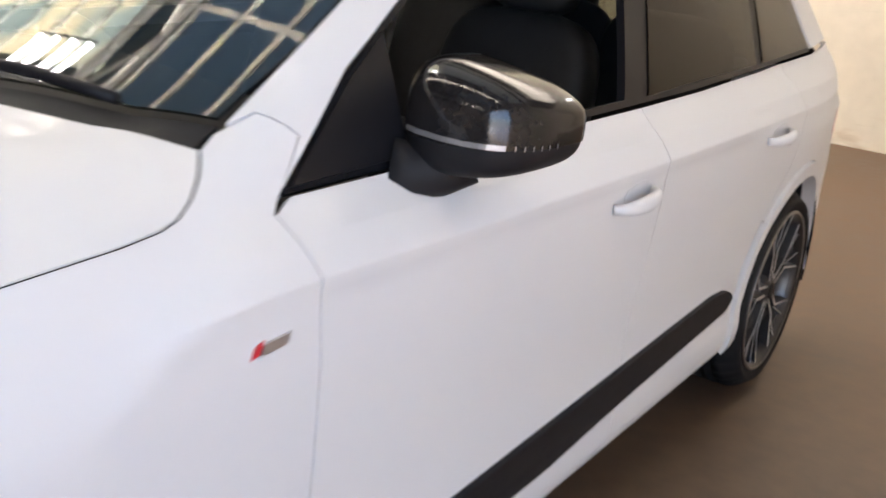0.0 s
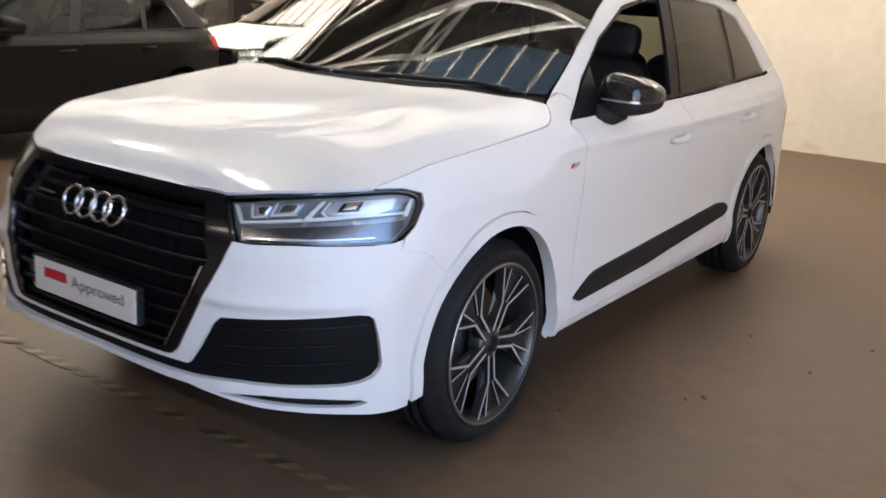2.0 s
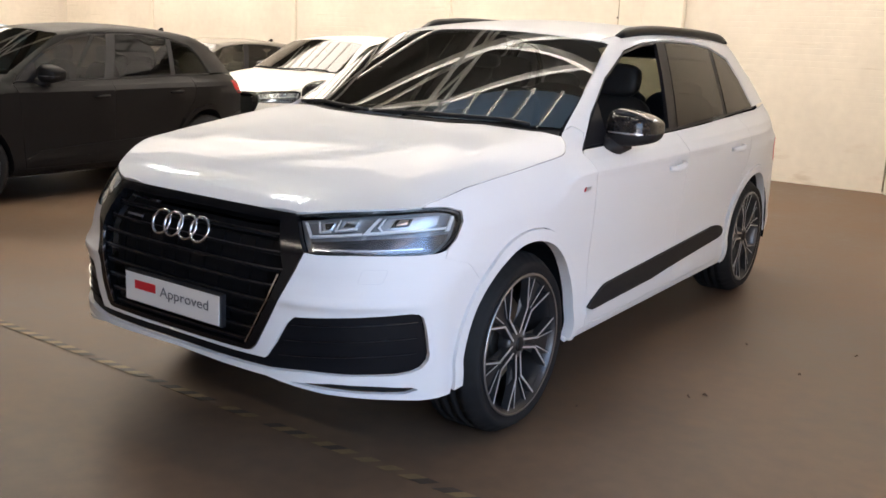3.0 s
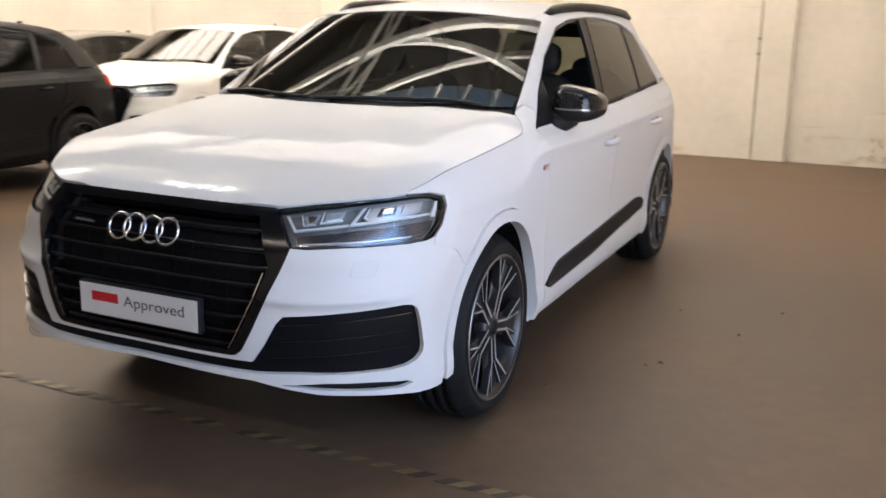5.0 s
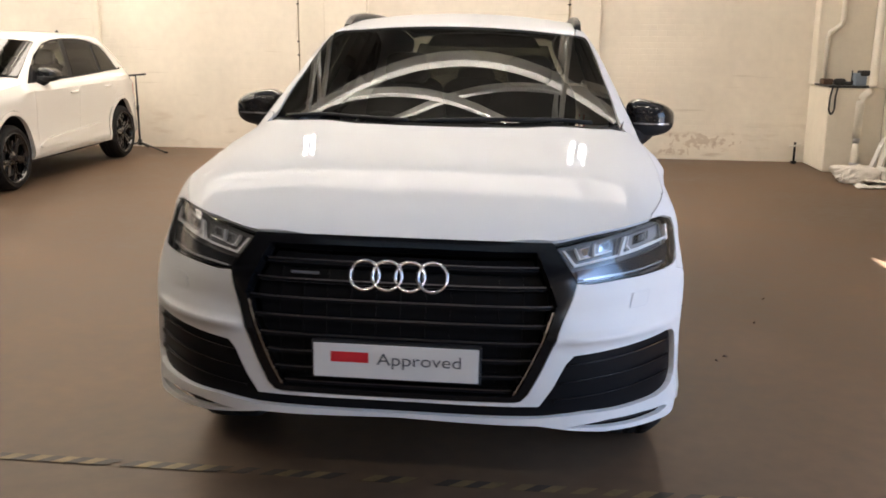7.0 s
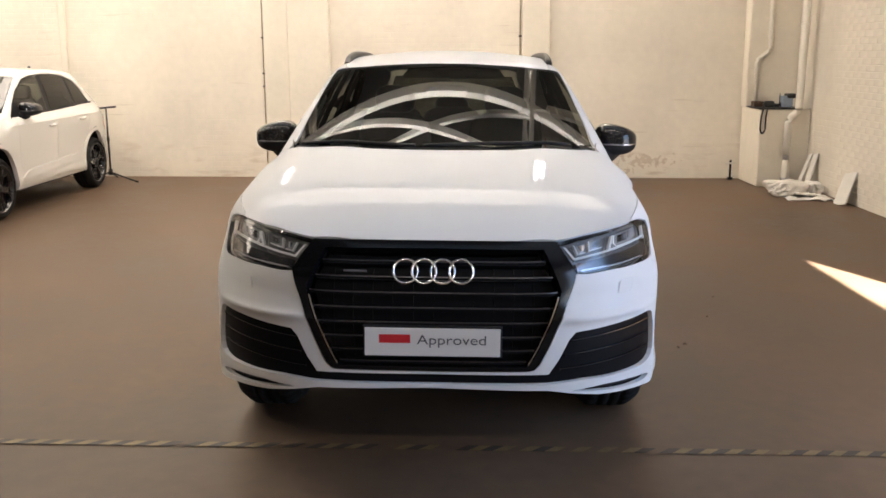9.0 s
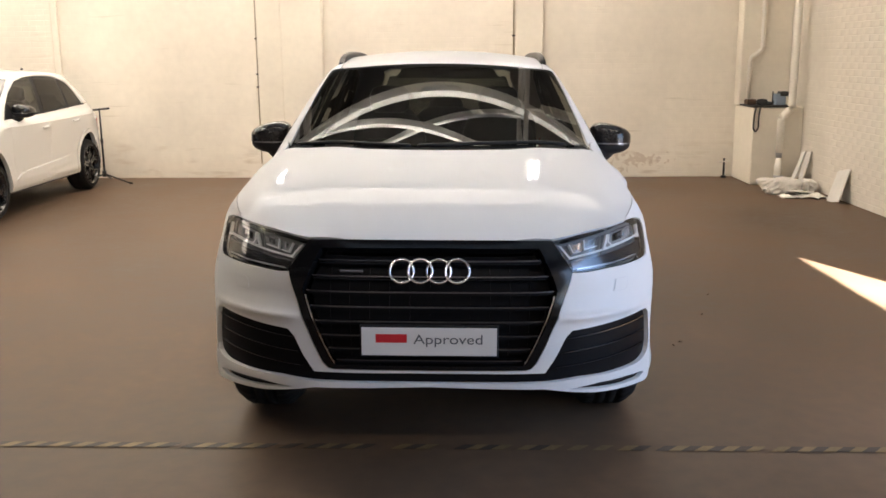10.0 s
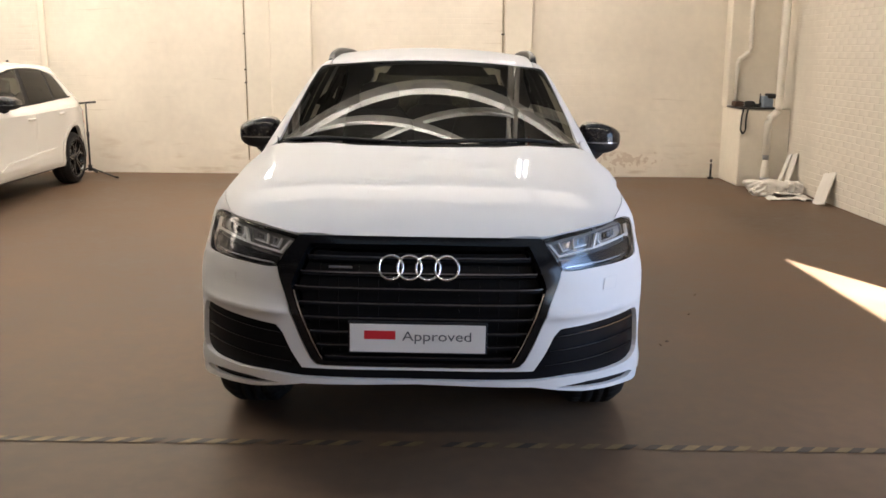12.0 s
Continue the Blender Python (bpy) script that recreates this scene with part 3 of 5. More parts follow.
for k, (a, b) in enumerate(LIGHTS):
    win = new("window_%d" % (k + 1))
    tagged(win, "long glazed roof light with white glazing bars", "roof light", kind="structure")
    left = -9.0 if a > 0 else -1.5
    for i in range(int((4.0 - left) / .5) + 1):
        x = left + i * .5
        part("glazing_bar", boxes(((x - .025, a, ROOF_Z - .04), (x + .025, b, ROOF_Z + .04))), STEEL_WHITE, win)
        if x < 3.9:
            for c0, c1 in ((a + .01, (a + b) / 2 - .01), ((a + b) / 2 + .01, b - .01)):
                part("pane", boxes(((x + .026, c0, ROOF_Z + .004), (x + .474, c1, ROOF_Z + .010))), CREAMGLASS if x < -2.6 else SKYGLASS, win)
    part("crossbar", boxes(((left, (a + b) / 2 - .03, ROOF_Z - .05), (4.0, (a + b) / 2 + .03, ROOF_Z - .041))), STEEL_WHITE, win)


# glazing bars over the added fill panels; the ceiling has no opening here
for k, (x0, x1, y0, y1, watts) in enumerate(BACK_FILLS):
    win = new("window_%d" % (k + 6))
    tagged(win, "added broad fill light panel with white glazing bars", "roof light", kind="structure")
    n = int((x1 - x0) / .6)
    for i in range(n + 1):
        x = x0 + (x1 - x0) * i / n
        part("glazing_bar", boxes(((x - .02, y0, ROOF_Z - .10), (x + .02, y1, ROOF_Z - .03))), STEEL_WHITE, win)
    for y in (y0, (y0 + y1) / 2, y1):
        part("crossbar", boxes(((x0, y - .03, ROOF_Z - .14), (x1, y + .03, ROOF_Z - .101))), STEEL_WHITE, win)


def lattice(length, depth, w=.06):
    """A white lattice girder along x, hung below the roof."""
    t = new("roof_truss")
    for z in (0, depth):
        part("chord", boxes(((0, -w, z - .05), (length, w, z + .05)), bevel=.008), STEEL_WHITE, t)
    n = int(length / .9)
    for i in range(n):
        a, b = i * length / n, (i + 1) * length / n
        raw("brace", *tube([(a, 0, 0), (b, 0, depth)] if i % 2 else [(a, 0, depth), (b, 0, 0)], .035, 6), STEEL_WHITE, t)
    return t


main_truss = tagged(lattice(20.58, .55), "white-painted steel lattice roof truss", "roof truss", "roof trusses")
main_truss.matrix_world = pose(-16.02, -.9, ROOF_Z - .75)
for y in (-6.0,):
    copy_thing(main_truss, pose(-16.02, y, ROOF_Z - .75))
cross = tagged(lattice(11.0, .5, .03), "white-painted lattice girder between the trusses", "roof truss", "roof girders")
cross.matrix_world = pose(1.4, -2.4, ROOF_Z - .70, 0, 0, 90)
for x in (-2.5, -6.45, -10.4):
    copy_thing(cross, pose(x, -2.4, ROOF_Z - .70, 0, 0, 90))


def beam(a, b, w, label):
    a, b = Vector(a), Vector(b)
    m = Matrix.Translation(a) @ (b - a).to_track_quat("X", "Z").to_matrix().to_4x4()
    return tagged(part("roof_beam", boxes(((0, -w / 2, -w / 2), ((b - a).length, w / 2, w / 2), m), bevel=w * .08), STEEL_WHITE), label, "beam", "roof beams")


beam((-15.9, 3.16, ROOF_Z - .44), (4.5, 3.16, ROOF_Z - .44), .115, "white-painted steel roof beam")
for x in (-10.35, -6.40, -2.45):
    beam((x, 3.24, ROOF_Z - .34), (x + 3.95, 2.40, ROOF_Z - .34), .075, "white-painted diagonal roof brace")
    beam((x + 3.95, 3.20, ROOF_Z - .25), (x, 2.42, ROOF_Z - .25), .065, "white-painted diagonal roof brace")
beam((1.75, 3.30, ROOF_Z - .37), (3.6, 3.80, ROOF_Z - .37), .09, "white-painted diagonal roof brace")


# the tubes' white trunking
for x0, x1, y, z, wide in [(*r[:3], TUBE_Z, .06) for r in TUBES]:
    tr = tagged(part("light_batten", boxes(((x0, y - wide, z + .012), (x1, y + wide, z + .09)), bevel=.01), STEEL_WHITE), "long white light batten with a pale diffuser, added out of view under the roof", "light", "light battens")
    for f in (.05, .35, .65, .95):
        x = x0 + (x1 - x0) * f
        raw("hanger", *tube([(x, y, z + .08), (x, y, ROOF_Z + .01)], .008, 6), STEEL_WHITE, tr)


# body and hangers for the added fill batten
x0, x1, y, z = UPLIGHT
ob = tagged(part("light_batten", boxes(((x0, y - .05, z - .06), (x1, y + .05, z + .06)), bevel=.01), STEEL_WHITE), "long white light batten added out of view beside a roof truss", "light", "light battens")
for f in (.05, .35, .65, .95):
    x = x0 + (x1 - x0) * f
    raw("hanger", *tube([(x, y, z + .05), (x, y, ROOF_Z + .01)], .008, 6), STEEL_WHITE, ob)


# hung light with four short tubes
TUBE_GLOW = glow("tube_glow", (1.0, .97, .92), 22.0)
bay = tagged(new("bay_light"), "white hung light with four bright fluorescent tubes", "light", "bay lights")
for y in (-.25, .25):
    part("end_cap", boxes(((-.42, y - .012, -.012), (.42, y + .012, .03)), bevel=.004), BLACK_METAL, bay)
for x in (-.36, -.12, .12, .36):
    raw("tube", *tube([(x, -.23, 0), (x, .23, 0)], .032, 10), TUBE_GLOW, bay, smooth=True)
for y in (-.25, .25):
    raw("hanger", *tube([(0, y, .02), (0, y, ROOF_Z - 5.34)], .006, 6), STEEL_WHITE, bay)
bay.matrix_world = pose(-3.5, .82, 5.35)
copy_thing(bay, pose(-6.1, 1.6, 5.35))

# pilasters on the back wall
def pilaster(x0, x1, deep, name):
    ob = part(name, boxes(((x0, -deep, 0), (x1, 0, ROOF_Z - .01)), bevel=.012), WALL_PLAIN)
    ob.matrix_world = BACK
    tagged(ob, "cream-painted flat pilaster on the brick wall", "pilaster", kind="structure")


for x0, x1, deep in ((-.32, .06, .10), (-3.93, -2.99, .05), (-3.58, -2.995, .09), (-6.87, -6.77, .045), (-10.24, -10.13, .045), (-14.26, -14.15, .045)):
    pilaster(x0, x1, deep, "pilaster")

# hazard tape across the floor under the car's nose
tape = new("hazard_tape")
tagged(tape, "worn black and yellow hazard tape stuck to the floor", "floor tape")
wear_and_shade = random.Random(9)
for i in range(220):
    x = -8.0 + i * .055
    z = .0035
    # stripes missing by wear; more dropped beneath the nose to imitate the car's shadow
    if -.85 < x < .95 and wear_and_shade.random() < .35 or wear_and_shade.random() < .05:
        continue
    q = [(x, -.026), (x + .055, -.026), (x + .105, .026), (x + .05, .026)]
    raw("stripe", [(a, b, z + .0006 * k) for k in (0, 1) for a, b in q], [(4, 5, 6, 7), (3, 2, 1, 0), (0, 1, 5, 4), (1, 2, 6, 5), (2, 3, 7, 6), (3, 0, 4, 7)],
        TAPE_DARK if i % 2 else TAPE_YELLOW, tape)
tape.matrix_world = pose(0, -.60, 0, 0, 0, -1.2)

# ---- cars ----
def both(half, mode):
    """Unrolled half outline (first and last point on the middle line) with its mirror image."""
    k = 1 if mode == "r" else 0
    q = half[::-1].copy()
    q[:, k] *= -1
    q = q[(np.abs(q[:, k]) > 1e-6)]
    return np.concatenate([half, q])


HUB_Z, BASE = .38, 2.994
ARCH = ((-.03, .385, .445, .497), (2.994, .385, .44, .494))
WIN = [(.522, 1.158), (.70, 1.295), (.964, 1.448), (1.3, 1.578), (1.6, 1.625), (1.95, 1.642), (2.3, 1.638), (2.622, 1.612), (2.919, 1.548), (3.08, 1.42), (3.20, 1.238)]
GAP_A = [(.49, 1.135), (.512, 1.06), (.527, .914), (.543, .70), (.556, .50), (.557, .338)]
GAP_B = [(1.655, 1.168), (1.652, 1.0), (1.645, .7), (1.64, .338)]
GAP_C = [(2.78, 1.21), (2.80, 1.05), (2.74, .90), (2.60, .74), (2.51, .58), (2.49, .338)]
HOOD_EDGE = [(.809, -.579, 1.015), (.817, -.555, 1.027), (.845, -.487, 1.048), (.868, -.398, 1.074), (.880, -.266, 1.089), (.886, -.11, 1.102), (.891, .079, 1.119),
             (.892, .27, 1.135), (.890, .325, 1.142), (.884, .355, 1.150), (.868, .385, 1.165), (.845, .412, 1.182), (.812, .441, 1.204)]
SCREEN_SIDE = [(.795, .50), (.762, .66), (.724, .85), (.680, 1.08), (.655, 1.195)]
GRILLE_OUT = [(0, .983), (.31, .983), (.475, .980), (.555, .862), (.535, .796), (.503, .713), (.454, .595), (.416, .518), (.395, .496), (.375, .491), (0, .490)]
GRILLE_IN = [(0, .952), (.425, .950), (.492, .80), (.462, .70), (.412, .59), (.378, .523), (.36, .512), (0, .511)]
LAMP = [(.476, .978), (.585, .995), (.70, 1.005), (.81, 1.012), (.872, 1.012), (.906, .985), (.914, .92), (.900, .862), (.86, .860), (.70, .862), (.60, .858), (.557, .862)]
LAMP = rounded(LAMP, [0, 0, 0, 0, .03, .03, 0, .03, 0, 0, 0, 0], 4)
VENT = [(0, .478), (.452, .476), (.492, .536), (.53, .612), (.556, .640), (.72, .652), (.875, .664), (.893, .660), (.904, .646), (.913, .60), (.922, .51), (.919, .485), (.906, .462), (.884, .449), (.85, .442), (.72, .442), (.60, .446), (.46, .437), (0, .438)]
LIP = [(0, .421), (.45, .409), (.56, .388), (.66, .370), (.80, .354), (.868, .345), (.905, .338)]


SEAM = [on_side(-.385 - .085 * t, .742 + .075 * t) for t in (.0, .25, .5, .75, 1.0)] + [on_nose(.915, .845)]


def z_at(line, z):
    zs, xs = [p[1] for p in line][::-1], [p[0] for p in line][::-1]
    return float(np.interp(z, zs, xs))


def strip(p0, p1, h):
    """A thin slanting band on the nose."""
    (x0, z0), (x1, z1) = p0, p1
    n = 6
    lo = [(x0 + (x1 - x0) * i / n, z0 + (z1 - z0) * i / n) for i in range(n + 1)]
    return nose(lo + [(x, z + h) for x, z in lo[::-1]])


def tyre_profile(r, rim, w):
    t = r - .012
    return [(rim - .02, -w * .42), (rim, -w * .46), (rim + .03, -w * .5), ((r + rim) / 2, -w * .515), (r - .034, -w * .47), (t - .004, -w * .39),
            (r - .002, -w * .34), (r, -w * .2), (t, -w * .19), (t, -w * .15), (r, -w * .14), (r, -w * .02), (t, -w * .01), (t, w * .03), (r, w * .04), (r, w * .15),
            (t, w * .16), (t, w * .2), (r, w * .21), (r - .003, w * .31), (t - .004, w * .39), (r - .034, w * .47), ((r + rim) / 2, w * .515),
            (rim + .03, w * .5), (rim, w * .46), (rim - .02, w * .42)]


def spoke(a0, r0, w0, d0, a1, r1, w1, d1, keel=.035):
    """A tapered bar from angle a0, radius r0 to a1, r1; flat machined face with dark flanks. Gives flank and face meshes."""
    def end(a, r, w, d):
        c = Vector((0, r * math.cos(radians(a)), r * math.sin(radians(a))))
        t = Vector((0, -math.sin(radians(a)), math.cos(radians(a))))
        o = Vector((1, 0, 0))
        return [c + t * w + o * d, c - t * w + o * d, c - t * (w * 1.5) + o * (d - keel), c + t * (w * 1.5) + o * (d - keel)]
    p, q = end(a0, r0, w0, d0), end(a1, r1, w1, d1)
    flank = (p + q, [(1, 2, 6, 5), (2, 3, 7, 6), (3, 0, 4, 7), (0, 1, 2, 3), (7, 6, 5, 4), (1, 5, 4, 0)])
    e = Vector((.0015, 0, 0))
    c0, c1 = (p[0] + p[1]) / 2, (q[0] + q[1]) / 2
    f = [c0.lerp(p[0], .55) + e, c0.lerp(p[1], .55) + e, c1.lerp(q[1], .55) + e, c1.lerp(q[0], .55) + e]
    return flank, (f + [v - e * .9 for v in f], [(0, 1, 2, 3), (4, 5, 1, 0), (5, 6, 2, 1), (6, 7, 3, 2), (7, 4, 0, 3)])


def wheel(parent, x, y, r, rim, side, dark=False, turn=0.0):
    w = new("wheel")
    w.parent = parent
    w.location = (x, y, r)
    width = .28 if r > .36 else .235
    v, f = lathe(tyre_profile(r, rim, width), 120)
    v = [Vector(p) for p in v]
    n = len(tyre_profile(r, rim, width))
    for i, p in enumerate(v):
        k, j = i // n, i % n
        if (j in (5, 6, 7, 18, 19, 20)) and k % 3 == 0:
            p.yz = p.yz * ((r - .006) / r)
    raw("tyre", [(a * side, b, c) for a, b, c in v], f if side > 0 else [q[::-1] for q in f], RUBBER, w, "black road tyre with blocky tread", True)
    o = width * .5
    lipm = BLACK_GLOSS if dark else RIM_GREY
    raw("rim", *lathe([(rim + .006, o - .012), (rim + .008, o - .002), (rim, o + .002), (rim - .006, o - .004), (rim - .016, o - .014), (rim - .03, o - .06), (rim - .04, -o + .05), (rim - .02, -o + .02)], 72, side), lipm, w, smooth=True)
    raw("rim_edge", *lathe([(rim + .006, o - .001), (rim + .002, o + .004), (rim - .004, o + .001)], 72, side), RIM_GREY if dark else RIM_EDGE, w, smooth=True)
    # black disc added behind the spokes as the shade inside the wheel
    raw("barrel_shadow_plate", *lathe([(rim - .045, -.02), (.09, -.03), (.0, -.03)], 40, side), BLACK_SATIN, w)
    raw("brake_disc", *lathe([(.19, .005), (.195, .012), (.19, .02), (.09, .022), (.085, .04), (.0, .04)], 40, side), DISC, w, smooth=False)
    raw("hub", *lathe([(.075, o - .075), (.072, o - .035), (.06, o - .022), (.034, o - .02), (.032, o - .016), (.0, o - .012)], 40, side), lipm, w, smooth=True)
    raw("hub_cap", *lathe([(.031, o - .018), (.030, o - .011), (.02, o - .008), (.0, o - .007)], 24, side), BLACK_SATIN, w, smooth=True)
    def add(k0):
        m = Matrix.Rotation(radians(k0 + turn), 4, "X")
        items = []
        for s in (1, -1):
            items += [spoke(s * 22, .045, .008, o - .022, s * 7.5, .155, .008, o - .020), spoke(s * 7.5, .152, .008, o - .020, s * 22, rim - .010, .006, o - .010, .03),
                      spoke(s * 5, .16, .004, o - .026, s * 10, rim - .012, .0045, o - .014, .02)]
        for flank, face in items:
            for (vv, ff), material, nm in ((flank, lipm, "spoke"), (face, BLACK_GLOSS if dark else RIM_CUT, "spoke_face")):
                vv = [m @ Vector(p) for p in vv]
                raw(nm, [(side * p.x, p.y, p.z) for p in vv], ff if side > 0 else [q[::-1] for q in ff], material, w)
        vv, ff = spoke(0, .05, .014, o - .034, 0, rim - .012, .052, o - .028, .02)[0]
        vv = [m @ Vector(p) for p in vv]
        raw("spoke_web", [(side * p.x, p.y, p.z) for p in vv], ff if side > 0 else [q[::-1] for q in ff], lipm, w)
    for i in range(5):
        add(72 * i)
    return w


def door_mirror(parent, s, W, cap_material):
    m = new("door_mirror")
    m.parent = parent
    fx = lambda vs: W([(s * x, y, z) for x, y, z in vs])
    cx, cy, cz = .966, .868, 1.234
    v, f = pillow((.116, .108, .094), .54, 44, 26)

    def shell(x, y):
        return min(y, .060) + .045 * max(0, x / .108) ** 2 + .012 * max(0, -x / .108)
    out = []
    for x, y, z in v:
        t = min(1, max(0, (x + .116) / .232))
        z = z * (1.0 - .50 * t ** 2.2) if z > 0 else z * (1.02 - .34 * t ** 1.5)
        y = y * (1 - .22 * max(0, z / .092) ** 2)
        out.append((cx + x, cy + shell(x, y), cz + z))
    cap = [q for q in f if sum(out[i][2] for i in q) / 4 > cz - .020]
    low = [q for q in f if q not in set(cap)]
    fl = (lambda q: q) if s > 0 else (lambda q: q[::-1])
    raw("mirror_cap", fx(out), [fl(q) for q in cap], cap_material, m, "glossy dark carbon mirror cap", True)
    raw("mirror_housing", fx([(cx + (x - cx) * .985, cy + (y - cy) * .985, z) for x, y, z in out]), [fl(q) for q in low], BLACK_PLASTIC, m, smooth=True)
    # indicator strip round the front of the housing, clear then ribbed
    n = 30
    ring = []
    for i in range(n + 1):
        a = radians(-125 + 130 * i / n)
        sg = lambda q, p: math.copysign(abs(q) ** p, q)
        x, y = .117 * sg(math.cos(a), .54), .109 * sg(math.sin(a), .54)
        ring.append((cx + x, cy + shell(x, y)))
    for nm, i0, i1, step, material in (("indicator_strip", 0, 15, 1, LAMP_DARK), ("indicator_rib", 15, 28, 2, LAMP_DARK)):
        for j in range(i0, i1, 15 if step == 1 else step):
            k = 15 if step == 1 else 1
            w = ring[j:j + k + 1] if step == 1 else [ring[j], (ring[j][0] * .65 + ring[j + 1][0] * .35, ring[j][1] * .65 + ring[j + 1][1] * .35)]
            v = [(x, y, cz - .023 + d) for d in (0, .008) for x, y in w]
            raw(nm, fx(v), [fl((i, i + 1, len(w) + 1 + i, len(w) + i)) for i in range(len(w) - 1)], material, m, "slim clear indicator strip" if step == 1 else "")
    v, f = pillow((.090, .004, .068), .6, 28, 12)
    raw("mirror_glass", fx([(cx + x, cy + .062 + y, cz + z) for x, y, z in v]), f, CHROME, m, smooth=True)
    v, f = tube([(.860, .77, 1.146), (.884, .79, 1.142), (.910, .82, 1.150), (.94, .85, 1.178)], [.052, .048, .046, .052], 14)
    raw("mirror_arm", fx(v), [fl(q) for q in f], BLACK_PLASTIC, m, smooth=True)
    return m


def seat(parent, x, y, P, head=1.40):
    t = new("seat")
    t.parent = parent
    v, f = pillow((.26, .27, .10), .5)
    raw("cushion", P([(x + a, y + b, .68 + c) for a, b, c in v]), f, SEAT, t, smooth=True)
    v, f = pillow((.25, .075, .34), .5)
    m = pose(x, y + .30, .98, -14, 0, 0)
    raw("backrest", P(placed(v, m)), f, SEAT, t, smooth=True)
    v, f = pillow((.135, .055, .095), .6)
    raw("headrest", P(placed(v, pose(x, y + .40, head, -10, 0, 0))), f, SEAT, t, smooth=True)
    for d in (-.05, .05):
        raw("headrest_post", P(tube([(x + d, y + .385, 1.25), (x + d, y + .40, head - .05)], .007, 8)[0]), tube([(0, 0, 0), (0, 0, 1)], .007, 8)[1], CHROME, t)


def warp(form):
    """The proportions of another car against the large one: width, (nose, wheelbase, tail), height, slope of the roof's end."""
    sx, (f0, f1, f2), sz, slope = form

    def w(pts):
        p = np.array([tuple(q) for q in pts], float)
        y, z = p[:, 1].copy(), p[:, 2].copy()
        p[:, 0] *= sx
        p[:, 1] = np.where(y < 0, y * f0, np.where(y < BASE, y * f1, BASE * f1 + (y - BASE) * f2))
        p[:, 2] = z * sz - slope * np.clip((y - 1.9) / 2, 0, 1) ** 2 * np.clip((z - 1.0) / .6, 0, 1)
        return p
    return w


PLAIN = (1, (1, 1, 1), 1, 0)


def make_car(name, paint, place, form=PLAIN, wheel_r=.38, rim=.292, full=True, dark_wheels=False, rails=True, glass_rear=PRIVACY, glass_front=CLEAR, lips=None, cap=BLACK_GLOSS, track=.8, lamp_up=.0):
    """A five-door car; form: its proportions against the large one."""
    car = new(name)
    W = warp(form)
    h = .021 if full else .06
    lips = lips or paint
    kw = dict(parent=car, h=h, form=form)
    base = BASE * form[1][1]

    def pair(nm, outline, mode, material, label="", **k):
        o = {**kw, **k}
        return [sheet(nm, outline, mode, material, flip=fl, label=label, **o) for fl in (False, True)]

    # top: hood, cowl, windscreen, roof
    front = [on_nose(*p) for p in ((0, .984), (.16, .984), (.31, .984), (.475, .984), (.53, .989), (.585, .997), (.70, 1.007), (.77, 1.012))]
    hood_pts = [(.70, .365), (.55, .295), (.35, .230), (.15, .196), (0, .190)]
    sheet("hood", both(unroll(front + HOOD_EDGE + [on_top(*p) for p in hood_pts], "r"), "r"), "r", paint, bend=hood_way, gap=.0018, **kw)
    glass_low = [(0, .272), (.25, .296), (.5, .366), (.68, .440), (.782, .50)]
    cowl = [(0, .194), (.35, .235), (.55, .30), (.70, .37), (.80, .445)] + [(x, y) for x, y in glass_low[::-1]]
    sheet("cowl_panel", both(top(cowl), "r"), "r", BLACK_PLASTIC, out=-.012, **kw)
    screen_top = [(.5, 1.165), (.25, 1.14), (0, 1.13)]
    sheet("windscreen", both(top(glass_low + SCREEN_SIDE[1:] + screen_top), "r"), "r", SCREEN, depth=.005, bend=lambda p: np.stack([.319 * p[:, 0], np.full(len(p), -.532), np.ones(len(p))], 1), **kw).visible_shadow = False
    roof_edge = [(.60, 1.24), (.612, 1.6), (.615, 2.2), (.60, 2.9), (.575, 3.4), (.56, 3.6)]
    sheet("roof", both(np.concatenate([top([(0, 1.13), (.25, 1.14), (.5, 1.165), (.60, 1.195)]), top(roof_edge), top([(.4, 3.72), (.2, 3.76), (0, 3.77)])]), "r"), "r", paint, **kw)
    # sides
    frame_in = [on_top(*p) for p in SCREEN_SIDE] + [on_top(.60, 1.20)] + [on_top(*p) for p in roof_edge]
    frame_out = [on_side(*p) for p in [(3.72, 1.50), (3.80, 1.40), (3.90, 1.235)] + WIN[::-1]] + [on_side(.575, 1.219), (.808, .54, 1.243)]
    pair("side_frame", unroll(frame_in + frame_out, "r"), "r", paint)
    fender = HOOD_EDGE + [(.800, .475, 1.220), (.808, .54, 1.243)]
    line = unroll(HOOD_EDGE, "r")
    along = np.gradient(line, axis=0)
    across = np.stack([-along[:, 1], along[:, 0]], 1) / np.linalg.norm(along, axis=1)[:, None]
    pair("hood_seal", np.concatenate([line + across * .006, (line - across * .006)[::-1]]), "r", BLACK_SATIN, out=-.003, depth=.004, gap=.0)
    fender += [on_side(.575, 1.219), on_side(.522, 1.158)] + [on_side(*p) for p in GAP_A] + [on_side(.468, .338)]
    fender += [on_side(*p) for p in arc(*ARCH[0][:2], ARCH[0][3], 0, 134, 24)] + SEAM + [on_nose(.910, .878), on_nose(.916, .91), on_nose(.911, .965), on_nose(.896, 1.000), on_nose(.862, 1.014)]
    pair("front_fender", unroll(fender, "r"), "r", paint, gap=.0018)
    fd = [(.53, 1.150)] + GAP_A[0:] + GAP_B[::-1] + [(1.1, 1.158)]
    rd = GAP_B[::1] + GAP_C[::-1] + [(2.54, 1.20), (2.03, 1.18)]
